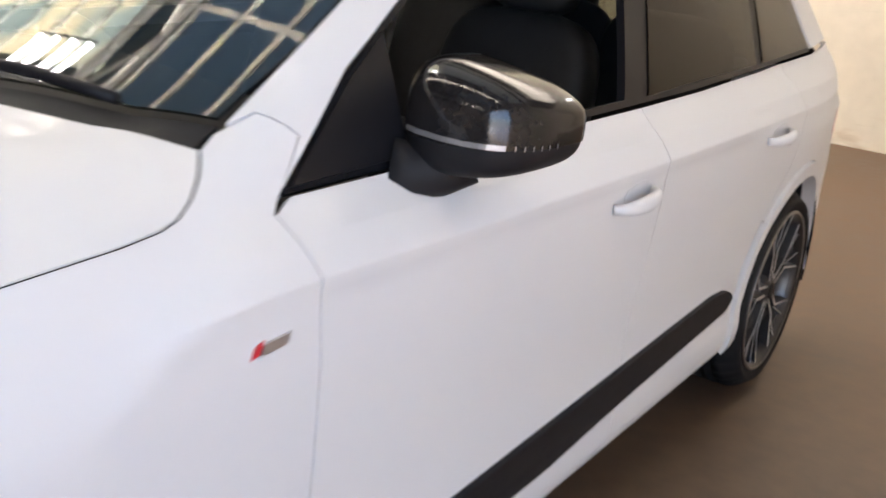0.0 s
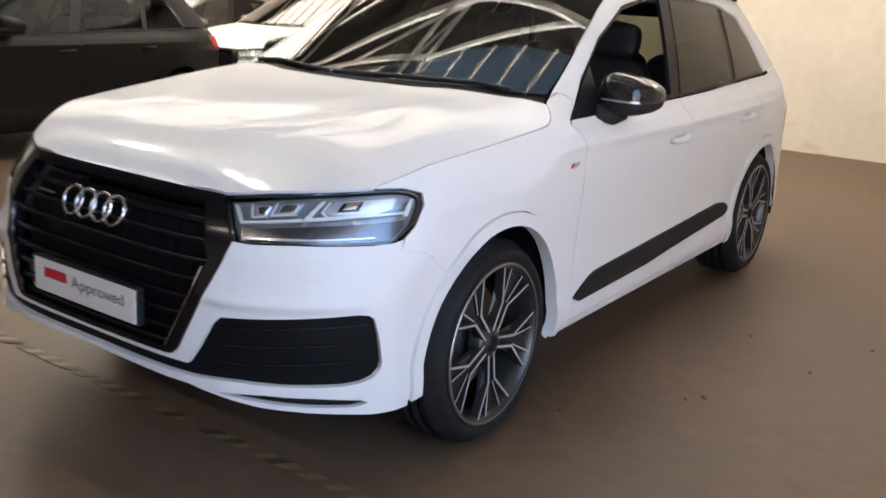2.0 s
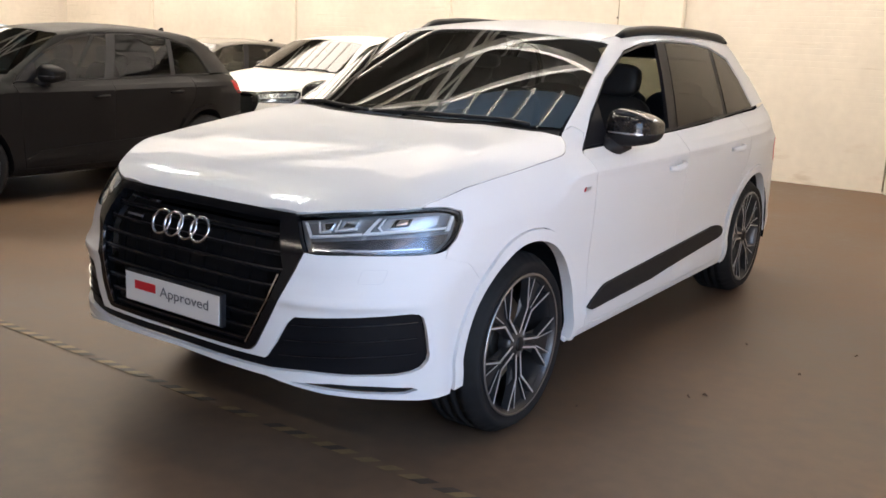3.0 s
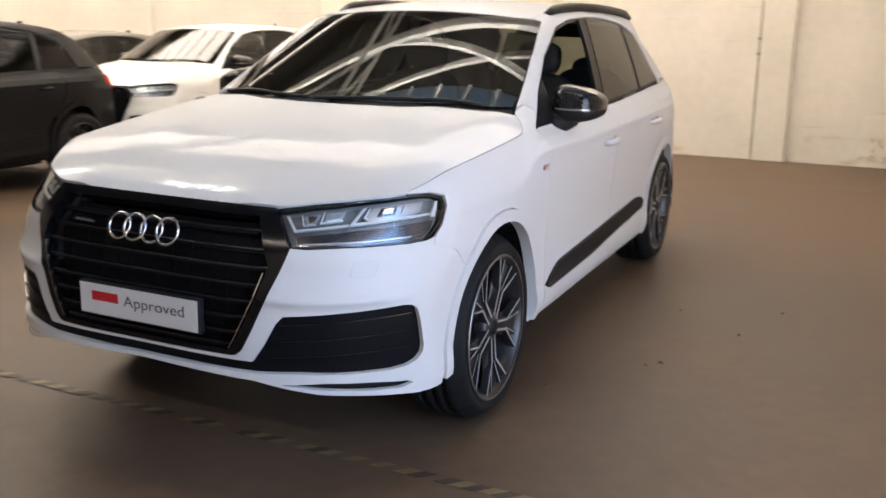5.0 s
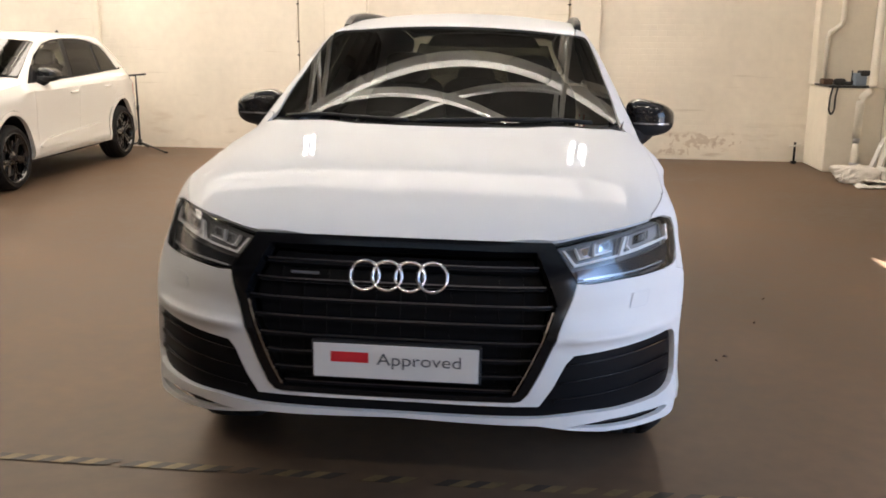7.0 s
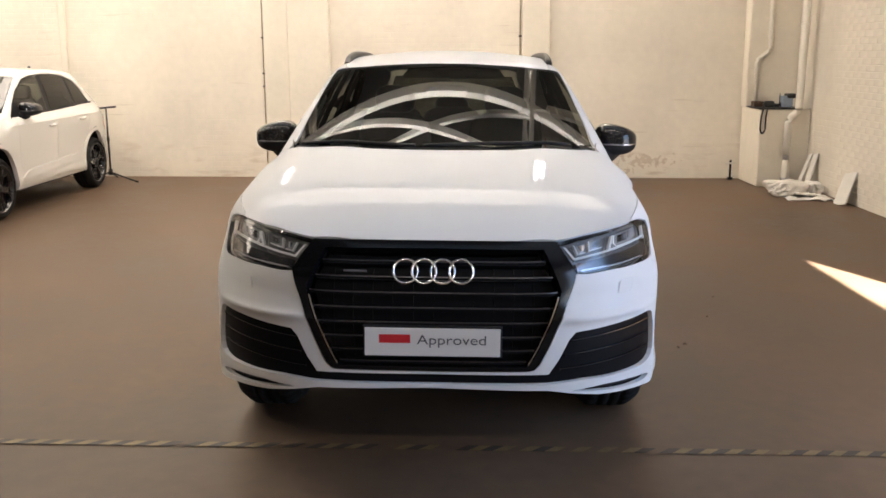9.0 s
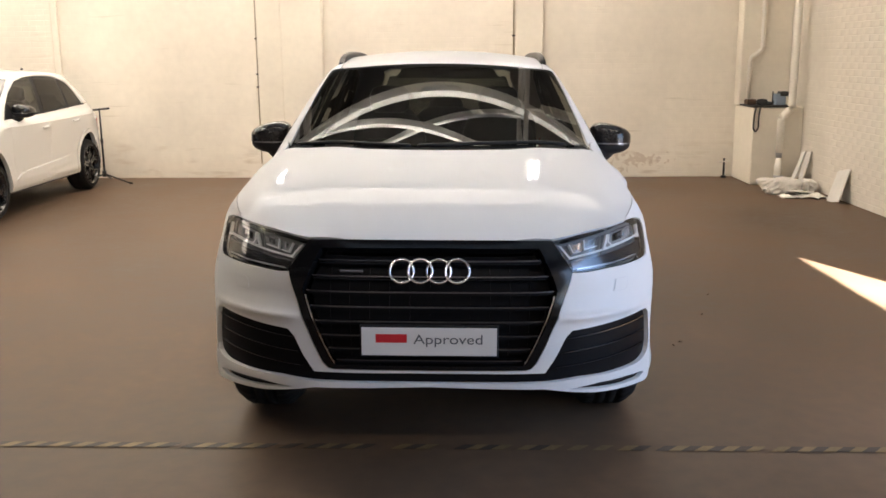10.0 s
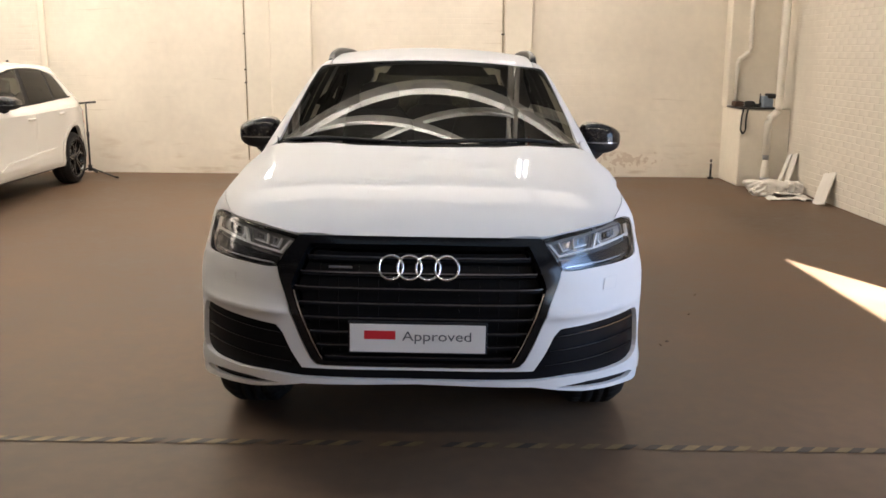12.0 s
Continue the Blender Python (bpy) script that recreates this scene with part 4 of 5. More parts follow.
    qp = GAP_C[:4] + arc(*ARCH[1][:2], ARCH[1][3], 137, 8, 20) + [(3.48, .47), (3.52, .72), (3.96, .80), (3.99, .98), (3.90, 1.225), (3.24, 1.222)]
    doors = []
    for nm, poly in (("front_door", fd), ("rear_door", rd)):
        doors.append(pair(nm, side(poly), "r", paint))
    pair("rear_quarter", side(qp), "r", paint)
    pair("sill", side([(.468, .337), (1.0, .337), (2.49, .337), (2.50, .295), (.40, .295), (.405, .31)]), "r", lips, out=.0, depth=.04, gap=.001)
    pair("sill_blade", side(rounded([(.56, .428), (.73, .508), (1.5, .540), (2.26, .572), (2.39, .560), (2.455, .515), (2.40, .482), (1.3, .420), (.60, .408)], [0, .05, 0, .03, .04, .03, .03, 0, 0])),
         "r", BLACK_PLASTIC if full else lips, out=.014, depth=.025, label="black textured door sill blade")
    # windows
    def upper(y0, y1):
        return [p for p in WIN if y0 < p[0] < y1]
    w1 = upper(0, 1.75) + [(1.80, 1.636), (1.60, 1.178), (1.1, 1.164)]
    w2 = [(1.70, 1.180), (1.90, 1.640)] + upper(1.92, 2.58) + [(2.61, 1.612), (2.52, 1.208), (2.03, 1.19)]
    w3 = [(2.57, 1.211), (2.66, 1.606)] + upper(2.7, 3.15) + [(3.19, 1.238)]
    for k, (poly, gm, nm) in enumerate(((w1, glass_front, "door_window"), (w2, glass_rear, "door_window"), (w3, glass_rear, "quarter_window"))):
        poly = np.array(side(poly))
        for fl in (False, True):
            if full and k == 0 and not fl:
                continue  # this window is wound down
            ob = sheet(nm, inset(poly, .012), "r", gm, flip=fl, out=-.004, depth=.005, **kw)
            ob.visible_shadow = False
    # dark window surround: one ring under the glass
    ring = side(WIN + [(3.19, 1.228), (2.54, 1.204), (2.03, 1.184), (1.67, 1.174), (1.1, 1.161), (.53, 1.152)])
    pair("window_surround", ring, "r", BLACK_SATIN, holes=[inset(np.array(side(p)), .014) for p in (w1, w2, w3)], out=-.008, depth=.02)
    tri = [(.535, 1.158), (.70, 1.285), (.80, 1.345), (.795, 1.165)]
    pair("mirror_sail", side(tri), "r", BLACK_SATIN, out=.002)
    # wheel arches
    for k, cy in enumerate((0, BASE)):
        a0, a1 = (-10, 184) if k == 0 else (-2, 190)
        pair("arch_trim", side(arc(*ARCH[k][:2], ARCH[k][3] + .001, a0, a1, 30) + arc(*ARCH[k][:2], ARCH[k][2], a1, a0, 30)), "r", lips, out=.012, depth=.05)
    # nose
    bump = both(np.concatenate([nose(GRILLE_OUT[::-1][:8]), nose([(.60, .858), (.70, .862), (.86, .861), (.895, .865), (.910, .874)]),
                                unroll(SEAM[::-1] + [on_side(*p) for p in arc(*ARCH[0][:2], ARCH[0][3], 134, 182, 10)] + [on_side(-.53, .37), on_side(-.53, .334)], "c"), nose(LIP[::-1])]), "c")
    seam2 = unroll(SEAM, "c")
    pair("seam_backing", np.concatenate([seam2 + np.array([-.012, -.008]), seam2[::-1] + np.array([.012, .008])]), "c", paint, out=-.0025, depth=.002, gap=.0)
    slot = nose([(.545, .402), (.68, .410), (.80, .403), (.885, .390), (.898, .381), (.87, .370), (.78, .376), (.68, .386), (.60, .395)])
    slot_l = slot * np.array([-1, 1])
    sheet("front_bumper", bump, "c", paint, holes=[both(nose(VENT), "c"), slot, slot_l], depth=.02, gap=.001, **kw)
    sheet("vent_back", both(nose(VENT), "c"), "c", GRILLE_BLACK, out=-.018, **{**kw, "h": .05})
    pair("lip_slot", slot, "c", BLACK_SATIN, out=-.025)
    for z0 in (.488, .545, .602):
        pair("vent_slat", strip((.50 + (z0 - .49) * .35, z0 - .004), (.895, z0 + .018), .011), "c", GRILLE_BLACK, out=-.008, depth=.02)
        pair("vent_edge", strip((.50 + (z0 - .49) * .35, z0 + .0075), (.895, z0 + .0295), .002), "c", BLACK_GLOSS, out=-.007, depth=.004)
    grille = new("grille")
    grille.parent = car
    gk = {**kw, "parent": grille}
    sheet("grille_frame", both(nose(GRILLE_OUT), "c"), "c", GRILLE_FRAME, holes=[both(nose(GRILLE_IN), "c")], out=.004, depth=.045, **gk)
    sheet("grille_back", both(nose(GRILLE_IN), "c"), "c", GRILLE_BLACK, out=-.06, **gk)
    if full:
        for z0 in (.914, .855, .795, .736, .679, .624, .571, .525):
            xe = z_at([(.425, .950), (.492, .80), (.462, .70), (.412, .59), (.36, .512)], z0) - .004
            n = 14
            xs = [-xe + 2 * xe * i / n for i in range(n + 1)]
            sheet("slat", nose([(x, z0 - .013) for x in xs] + [(x, z0) for x in xs[::-1]]), "c", GRILLE_BLACK, out=-.016, depth=.035, **gk)
            # thin paler metal strip put in for the highlight along the slat's top
            sheet("slat_trim", nose([(x, z0 - .001) for x in xs] + [(x, z0 + .0035) for x in xs[::-1]]), "c", DARK_CHROME, out=-.013, depth=.01, gap=.0002, **{k: v for k, v in gk.items() if k != "gap"})
        for i in range(-5, 6):
            x = i * .078
            sheet("fin", nose([(x - .004, .53), (x + .004, .53), (x + .004, .935), (x - .004, .935)]), "c", GRILLE_BLACK, out=-.056, depth=.02, **gk)
        for sgn in (1, -1):
            line = [(.484, .78), (.455, .69), (.405, .58), (.372, .518)]
            sheet("grille_edge", nose([(sgn * x, z) for x, z in line] + [(sgn * (x - .006), z) for x, z in line[::-1]]), "c", CHROME, out=.006, depth=.01, gap=.0002, **gk)
    # lamps
    for fl in (False, True):
        lamp = new("headlamp")
        lamp.parent = car
        lk = {**kw, "parent": lamp, "flip": fl}
        sheet("lamp_housing", nose(LAMP), "c", LAMP_BODY, out=-.045, **lk)
        sheet("lamp_lens", nose(LAMP), "c", LENS, out=.0, depth=.012, **lk).visible_shadow = False
        sheet("lamp_rim", nose(LAMP), "c", BLACK_GLOSS, holes=[inset(nose(LAMP), .005)], out=-.002, depth=.018, **lk)
        items = [("reflector", [(.505, .962), (.62, .984), (.715, .990), (.700, .925), (.552, .905)], LAMP_DARK, -.050),
                 ("reflector", [(.722, .992), (.80, 1.000), (.885, .998), (.895, .93), (.712, .918)], LAMP_DARK, -.050),
                 ("lamp_bezel", [(.560, .968), (.612, .976), (.604, .942), (.580, .938)], LAMP_SILVER, -.040),
                 ("lamp_bezel", [(.628, .978), (.682, .985), (.676, .951), (.624, .945)], LAMP_SILVER, -.040),
                 ("lamp_bezel", [(.748, .989), (.862, .995), (.866, .962), (.846, .952), (.752, .946), (.738, .962)], LAMP_SILVER, -.040),
                 ("projector", [(.575, .964), (.606, .969), (.600, .948), (.586, .945)], CHROME, -.032),
                 ("projector", [(.640, .974), (.674, .978), (.670, .957), (.636, .953)], CHROME, -.032),
                 ("projector", [(.768, .983), (.806, .986), (.806, .958), (.764, .955)], BLACK_GLOSS, -.030),
                 ("projector_lens", [(.776, .979), (.798, .981), (.798, .963), (.774, .961)], CHROME, -.024),
                 ("projector", [(.822, .987), (.850, .988), (.852, .964), (.820, .962)], LAMP_SILVER, -.032),
                 ("light_guide", [(.508, .962), (.550, .914), (.612, .921), (.700, .930), (.699, .937), (.610, .928), (.555, .922), (.520, .961)], LAMP_WHITE, -.022),
                 ("light_guide", [(.700, .930), (.722, .985), (.731, .986), (.716, .940), (.80, .946), (.886, .952), (.887, .945), (.80, .938)], LAMP_WHITE, -.022),
                 ("light_guide", [(.888, .938), (.884, .988), (.890, .988), (.896, .938)], LAMP_WHITE, -.022),
                 ("bezel_edge", [(.553, .968), (.570, .934), (.606, .938), (.606, .942), (.574, .938), (.558, .969)], LAMP_WHITE, -.028),
                 ("bezel_edge", [(.618, .978), (.618, .941), (.680, .948), (.680, .952), (.622, .946), (.623, .979)], LAMP_WHITE, -.028),
                 ("bezel_edge", [(.738, .984), (.732, .955), (.748, .941), (.848, .947), (.848, .951), (.750, .945), (.738, .958), (.743, .985)], LAMP_WHITE, -.028),
                 ("lamp_strip", [(.580, .872), (.86, .881), (.86, .886), (.580, .877)], LAMP_SILVER, -.018),
                 ("lamp_skirt", [(.560, .904), (.70, .917), (.897, .929), (.900, .90), (.885, .874), (.60, .868), (.570, .872)], LAMP_SKIRT, -.030)]
        for nm, poly, material, out in items:
            sheet(nm, nose(poly), "c", material, out=out + .008, depth=.012, gap=.0004, **{**lk, "h": .05})
    # tail
    pair("rear_bumper", side([(3.49, .46), (3.53, .71), (3.96, .79), (3.99, .60), (3.98, .34), (3.60, .30), (3.46, .33)]), "r", paint)
    pair("tail_lamp", side([(3.87 - .12 * (not full), .99 + lamp_up), (3.985, .99 + lamp_up), (3.995, .81 + lamp_up), (3.93 - .04 * (not full), .81 + lamp_up), (3.86 - .06 * (not full), .88 + lamp_up)]), "r", RED_LENS, out=.004)
    ty = lambda z, x: float(TAIL(np.float64(z))) - .3 * x ** 4
    for nm, z0, z1, w0, w1_, material in (("tailgate", .62, 1.14, .74, .70, paint), ("rear_window", 1.14, 1.53, .66, .50, REAR_TINT), ("rear_valance", .26, .62, .74, .74, paint)):
        nn, vv, ff = 16, [], []
        for j in range(13):
            z = z0 + .003 + (z1 - z0 - .006) * j / 12
            wv = w0 + (w1_ - w0) * j / 12
            for i in range(nn + 1):
                x = -wv + 2 * wv * i / nn
                vv.append((x, ty(z, x) - .035, z))
        for j in range(12):
            for i in range(nn):
                k = j * (nn + 1) + i
                ff.append((k + 1, k, k + nn + 1, k + nn + 2))
        ob = raw(nm, W(vv), ff, material, car, smooth=True)
        sol = ob.modifiers.new("thick", "SOLIDIFY")
        sol.thickness = .012
    vv, ff, nn, mm = [], [], 30, 22
    for j in range(mm + 1):
        z = 1.10 + .56 * j / mm
        for i in range(nn + 1):
            x = (half_width(np.float64(3.75), np.float64(z)) - .085) * (2 * i / nn - 1)
            vv.append((x, ty(z, x) - .075, min(z, float(top_z(np.float64(x), np.float64(3.6))) - .03)))
    for j in range(mm):
        for i in range(nn):
            k = j * (nn + 1) + i
            x, z = abs(sum(vv[k + d][0] for d in (0, 1))) / 2, 1.10 + .56 * (j + .5) / mm
            if not (1.17 < z < 1.52 and x < .64 - (z - 1.14) * .41):
                ff.append((k, k + 1, k + nn + 2, k + nn + 1))
    ob = raw("tailgate_lining", W(vv), ff, BLACK_SATIN, car, smooth=True)
    ob.modifiers.new("thick", "SOLIDIFY").thickness = .006
    # fittings
    for s, ds in ((1, 0), (-1, 1)):
        door_mirror(car, s, W, cap)
        for k, (y0, y1, z) in enumerate(((1.385, 1.575, .998), (2.40, 2.59, 1.022))):
            d = doors[k][ds]
            x = on_side((y0 + y1) / 2, z)[0]
            n, pts = 12, []
            for i in range(n + 1):
                t = i / n
                pts.append((s * (x + .004 + .034 * math.sin(math.pi * min(1, max(0, t))) ** .5), y0 + (y1 - y0) * t, z + .012 * t))
            vv, ff = tube(pts, [.009 + .006 * math.sin(math.pi * i / n) for i in range(n + 1)], 12)
            vv = [Vector((v.x, v.y, pts[i // 12][2] + (v.z - pts[i // 12][2]) * 1.25)) for i, v in enumerate(vv)]
            raw("door_handle", W(vv), ff, paint, d, smooth=True)
            ym = (y0 + y1) / 2 + .03
            cup = side([(ym + .075 * math.cos(a), z + .012 + .034 * math.sin(a)) for a in np.linspace(0, 2 * math.pi, 18)[:-1]])
            sheet("handle_cup", cup, "r", paint, out=.0015, depth=.001, flip=s < 0, **{**kw, "parent": d, "h": .03})
        if rails:
            # a low solid rail that rises from the roof and falls back to it
            n, vv, ff = 28, [], []
            for i in range(n + 1):
                t = i / n
                y, x = 1.37 + 1.72 * t, .622 - .02 * (t - .5) ** 2
                z, up = float(top_z(np.float64(x - .01), np.float64(y))) - .012, .014 + .034 * min(1, 14 * t * (1 - t)) ** .55
                vv += [(s * (x + a), y, z + up * c) for a, c in ((-.020, 0), (-.019, .75), (-.010, 1), (.010, 1), (.019, .75), (.020, 0))]
            for i in range(n):
                for k in range(6):
                    q = (6 * i + k, 6 * i + (k + 1) % 6, 6 * i + 6 + (k + 1) % 6, 6 * i + 6 + k)
                    ff.append(q if s < 0 else q[::-1])
            ff += [tuple(range(6)), tuple(range(6 * n, 6 * n + 6))]
            raw("roof_rail", W(vv), ff, BLACK_SATIN, car, "satin black roof rail", True)
    if not full:
        vv = [(0, 3.02, 0), (-.025, 3.14, 0), (-.02, 3.24, 0), (.02, 3.24, 0), (.025, 3.14, 0), (-.006, 3.20, .065), (.006, 3.20, .065), (0, 3.25, .060)]
        vv = [(x, y, z + float(top_z(np.float64(0), np.float64(3.13))) - .02 + (.02 if z else 0)) for x, y, z in vv]
        raw("roof_antenna", W(vv), [(0, 1, 5), (0, 5, 6), (0, 6, 4), (1, 2, 7, 5), (4, 6, 7, 3), (5, 7, 6), (2, 3, 7), (0, 4, 3, 2, 1)], BLACK_SATIN, car, "small black shark-fin antenna")
    # wheels, liners and floor pan
    for s in (1, -1):
        for k, wy in enumerate((0, base)):
            wheel(car, s * (track + (.0 if k == 0 else .008)), wy, wheel_r, rim, s, dark_wheels, 60 - 32 * k)
            n, vv, ff = 24, [], []
            cy, cz, cr, _ = ARCH[k]
            for i in range(n + 1):
                a = radians(-8 + 192 * i / n)
                for xx in (.50, .94):
                    vv.append((s * xx, cy + (cr + .012) * math.cos(a), cz + (cr + .012) * math.sin(a)))
            for i in range(n):
                ff.append((2 * i, 2 * i + 1, 2 * i + 3, 2 * i + 2))
            ff += [tuple(range(0, 2 * n + 2, 2))]
            raw("arch_liner", W(vv), ff, GRILLE_BLACK, car)
    for nm, lo, hi in (("floor_pan", (-.80, .46, .24), (.80, 2.54, .40)), ("engine_tray", (-.49, -.78, .33), (.49, .46, .44)), ("rear_tray", (-.49, 2.54, .30), (.49, 3.8, .46)),
                       ("bumper_beam", (-.78, -.72, .34), (.78, -.54, .60)), ("bulkhead", (-.78, .47, .40), (.78, .52, 1.12))):
        lo, hi = W([lo, hi])
        part(nm, boxes((lo, hi), bevel=.02), BLACK_PLASTIC, car)
    # linings behind the joints
    pair("door_lining", side([(.58, .42), (.58, 1.12), (2.6, 1.16), (2.45, .42)]), "r", CABIN, out=-.05, depth=.005)
    pair("fender_lining", side([(.56, .50), (.56, 1.10), (.1, 1.07), (-.35, 1.0), (-.40, .84)] + arc(*ARCH[0][:2], .51, 125, 15, 14)), "r", BLACK_PLASTIC, out=-.03, depth=.005)
    sheet("hood_lining", both(top([(0, -.80), (.5, -.74), (.80, -.50), (.83, .1), (.84, .38), (.5, .38), (0, .30)]), "r"), "r", BLACK_PLASTIC, out=-.03, depth=.005, **kw)
    # cabin
    sheet("roof_lining", both(top([(0, 1.2), (.55, 1.26), (.56, 2.4), (.50, 3.4), (0, 3.5)]), "r"), "r", CABIN_CLOTH, out=-.03, depth=.006, **kw)
    vv, ff = pillow((.78, .30, .13), .5)
    raw("dashboard", W([(a, b + .70, c + 1.03 + .03 * math.cos(a * 3)) for a, b, c in vv]), ff, CABIN, car, smooth=True)
    for sx in (-.37, .37):
        seat(car, sx, 1.60, W)
    for sx in (-.45, 0, .45):
        seat(car, sx, 2.45, W, 1.29)
    c = Vector((-.37, 1.12, 1.04))
    m = Matrix.Translation(c) @ Matrix.Rotation(radians(-62), 4, "X")
    ring = [m @ Vector((.185 * math.cos(a), .185 * math.sin(a), 0)) for a in np.linspace(0, 2 * math.pi, 33)]
    st = new("steering_wheel")
    st.parent = car
    sc = W
    vv, ff = tube(ring, .016, 10, False)
    raw("rim", sc(vv), ff, SEAT, st, smooth=True)
    vv, ff = pillow((.075, .07, .03), .7)
    raw("boss", sc(placed(vv, m)), ff, SEAT, st, smooth=True)
    for a in (0, 180, 270):
        e = (math.cos(radians(a)) * .18, math.sin(radians(a)) * .18, 0)
        vv, ff = tube([m @ Vector((e[0] * .3, e[1] * .3, 0)), m @ Vector(e)], .014, 8)
        raw("wheel_spoke", sc(vv), ff, SEAT, st, smooth=True)
    vv, ff = pillow((.12, .02, .038), .6)
    raw("rear_view_mirror", sc(placed(vv, pose(0, 1.04, 1.49, 10, 0, 0))), ff, CABIN, car, smooth=True)
    # wipers
    for x0, x1, y0, y1 in ((-.10, .66, .268, .432), (-.72, -.14, .445, .272)):
        pts = [(x, y, float(top_z(np.float64(x), np.float64(y))) + .006) for x, y in [(x0 + (x1 - x0) * t, y0 + (y1 - y0) * t) for t in np.linspace(0, 1, 12)]]
        vv, ff = tube(pts, .009, 8)
        raw("wiper", sc(vv), ff, BLACK_PLASTIC, car, smooth=True)
    car.location = place
    return car


suv = make_car("suv_car", PAINT_WHITE, (0, 0, 0), cap=CARBON, track=.805)
tagged(suv, "glossy white large SUV with black grille and dark multi-spoke wheels", "car", "parked cars")

# its badges
emblem = new("emblem")
emblem.parent = suv
for i in range(4):
    c = Vector((-.107 + i * .0713, float(nose_y(np.float64(0), np.float64(.879))) - .018, .879))
    m = Matrix.Translation(c) @ Matrix.Rotation(radians(90 - 22), 4, "X")
    ring = [m @ Vector((.046 * math.cos(a), .046 * math.sin(a), (.002 if i % 2 else -.002))) for a in np.linspace(0, 2 * math.pi, 49)]
    vv, ff = tube(ring, .0055, 10, False)
    raw("ring", vv, ff, CHROME, emblem, "polished chrome ring", True)
plate = new("number_plate")
plate.parent = suv
pm = pose(0, -1.022, .612, 90, 0, 0)
part("plate_holder", boxes(((-.268, -.062, -.028), (.268, .062, -.002), pm), bevel=.004), BLACK_PLASTIC, plate)
part("plate_face", boxes(((-.26, -.0555, -.002), (.26, .0555, .002), pm), bevel=.001), PLATE, plate, "white show plate with red and grey lettering")
part("printed_bar", boxes(((-.205, -.004, .0018), (-.085, .030, .0026), pm)), RED, plate, "red brand word as a plain bar")
txt = bpy.data.curves.new("word", "FONT")
txt.body, txt.size, txt.extrude = "Approved", .052, .0004
tob = bpy.data.objects.new("word", txt)
dg = bpy.context.evaluated_depsgraph_get()
mesh = bpy.data.meshes.new_from_object(tob)
bpy.data.objects.remove(tob)
word = link("lettering", mesh, INK, plate, "dark grey lettering")
xs = [v.co.x for v in mesh.vertices]
word.matrix_local = pm @ Matrix.Translation((-.06, -.008, .0028)) @ Matrix.Diagonal((.265 / max(xs), 1.05, 1, 1))
for s in (1, -1):
    for y0, y1, material, nm in ((.399, .411, RED, "badge_red"), (.411, .458, SATIN_SILVER, "badge_grey")):
        sheet(nm, side([(y0 - .003, .985), (y1 - .003, .989), (y1 + .003, 1.005), (y0 + .003, 1.001)]), "r", material, suv, h=.02, out=.004, depth=.004, gap=.0003, flip=s < 0)
    wash = nose(rounded([(.728, .766), (.794, .766), (.802, .817), (.736, .817)], .012))
    # grey ring painted in as the shadow gap round the washer cover
    sheet("washer_seam", wash, "c", GAP_SHADE, suv, h=.02, holes=[inset(wash, .0025)], out=.0008, depth=.002, gap=.0001, flip=s < 0)
    sheet("washer_cover", nose(rounded([(.730, .768), (.792, .768), (.800, .815), (.738, .815)], .01)), "c", PAINT_WHITE, suv, h=.02, out=.0025, depth=.003, flip=s < 0)
sheet("model_badge", nose([(-.35, .872), (-.26, .872), (-.26, .880), (-.35, .880)]), "c", INK, suv, h=.03, out=-.010, depth=.01, gap=.0002)

# the body leans a little to one side on its wheels
LEAN = pose(-.005, .010, 0, -.1, .76, 0)
for ob in suv.children:
    if not ob.name.startswith("wheel"):
        ob.matrix_basis = LEAN @ ob.matrix_basis

crossover = make_car("crossover_car", PAINT_CREAM, (-5.67, 5.24, 0), (.925, (.80, .862, .70), .92, .05), .335, .25, full=False, dark_wheels=True, rails=False, track=.755)
tagged(crossover, "white compact crossover with black mirrors and black wheels", "car", "parked cars")
dark = make_car("dark_car", PAINT_DARK, (-5.88, 1.02, 0), (.94, (.80, .869, .60), .93, .11), .35, .24, full=False, rails=False, track=.775, dark_wheels=True, cap=PAINT_DARK, glass_front=DARK_GLASS, glass_rear=DARK_GLASS, lamp_up=.17)
tagged(dark, "dark grey compact SUV with a red tail lamp", "car", "parked cars")
grey = make_car("grey_car", PAINT_GREY, (-8.6, 5.4, 0), (.93, (.85, .88, .75), .85, .05), .33, .24, full=False, rails=False, track=.775, cap=PAINT_GREY)
tagged(grey, "grey hatchback behind the white crossover", "car", "parked cars")
blue = make_car("blue_car", PAINT_BLUE, (-8.8, .5, 0), (.93, (.85, .88, .75), .96, .05), .34, .24, full=False, rails=False, track=.775, cap=PAINT_BLUE)
tagged(blue, "blue car mostly hidden behind the dark car", "car", "parked cars")

# ---- the corner by the side wall ----
tagged(part("pier", boxes(((3.90, 7.77, 0), (4.545, 8.60, 1.0)), bevel=.012), WALL_PLAIN), "cream-painted boxed-in brick pier below the shelf", "pier", kind="structure")
tagged(part("pier_upper", boxes(((3.88, 8.36, 1.0), (4.545, 8.60, ROOF_Z - .01)), bevel=.012), WALL_PLAIN), "cream-painted corner pier", "pier", kind="structure")
tagged(part("shelf", boxes(((3.885, 7.76, 1.002), (4.42, 8.34, 1.022)), bevel=.003), BLACK_METAL), "thin dark shelf board on the pier", "shelf")


def pipe(name, label, pts, r, material, category, seg=14):
    return tagged(raw(name, *tube(pts, r, seg), material, smooth=True), label, category)


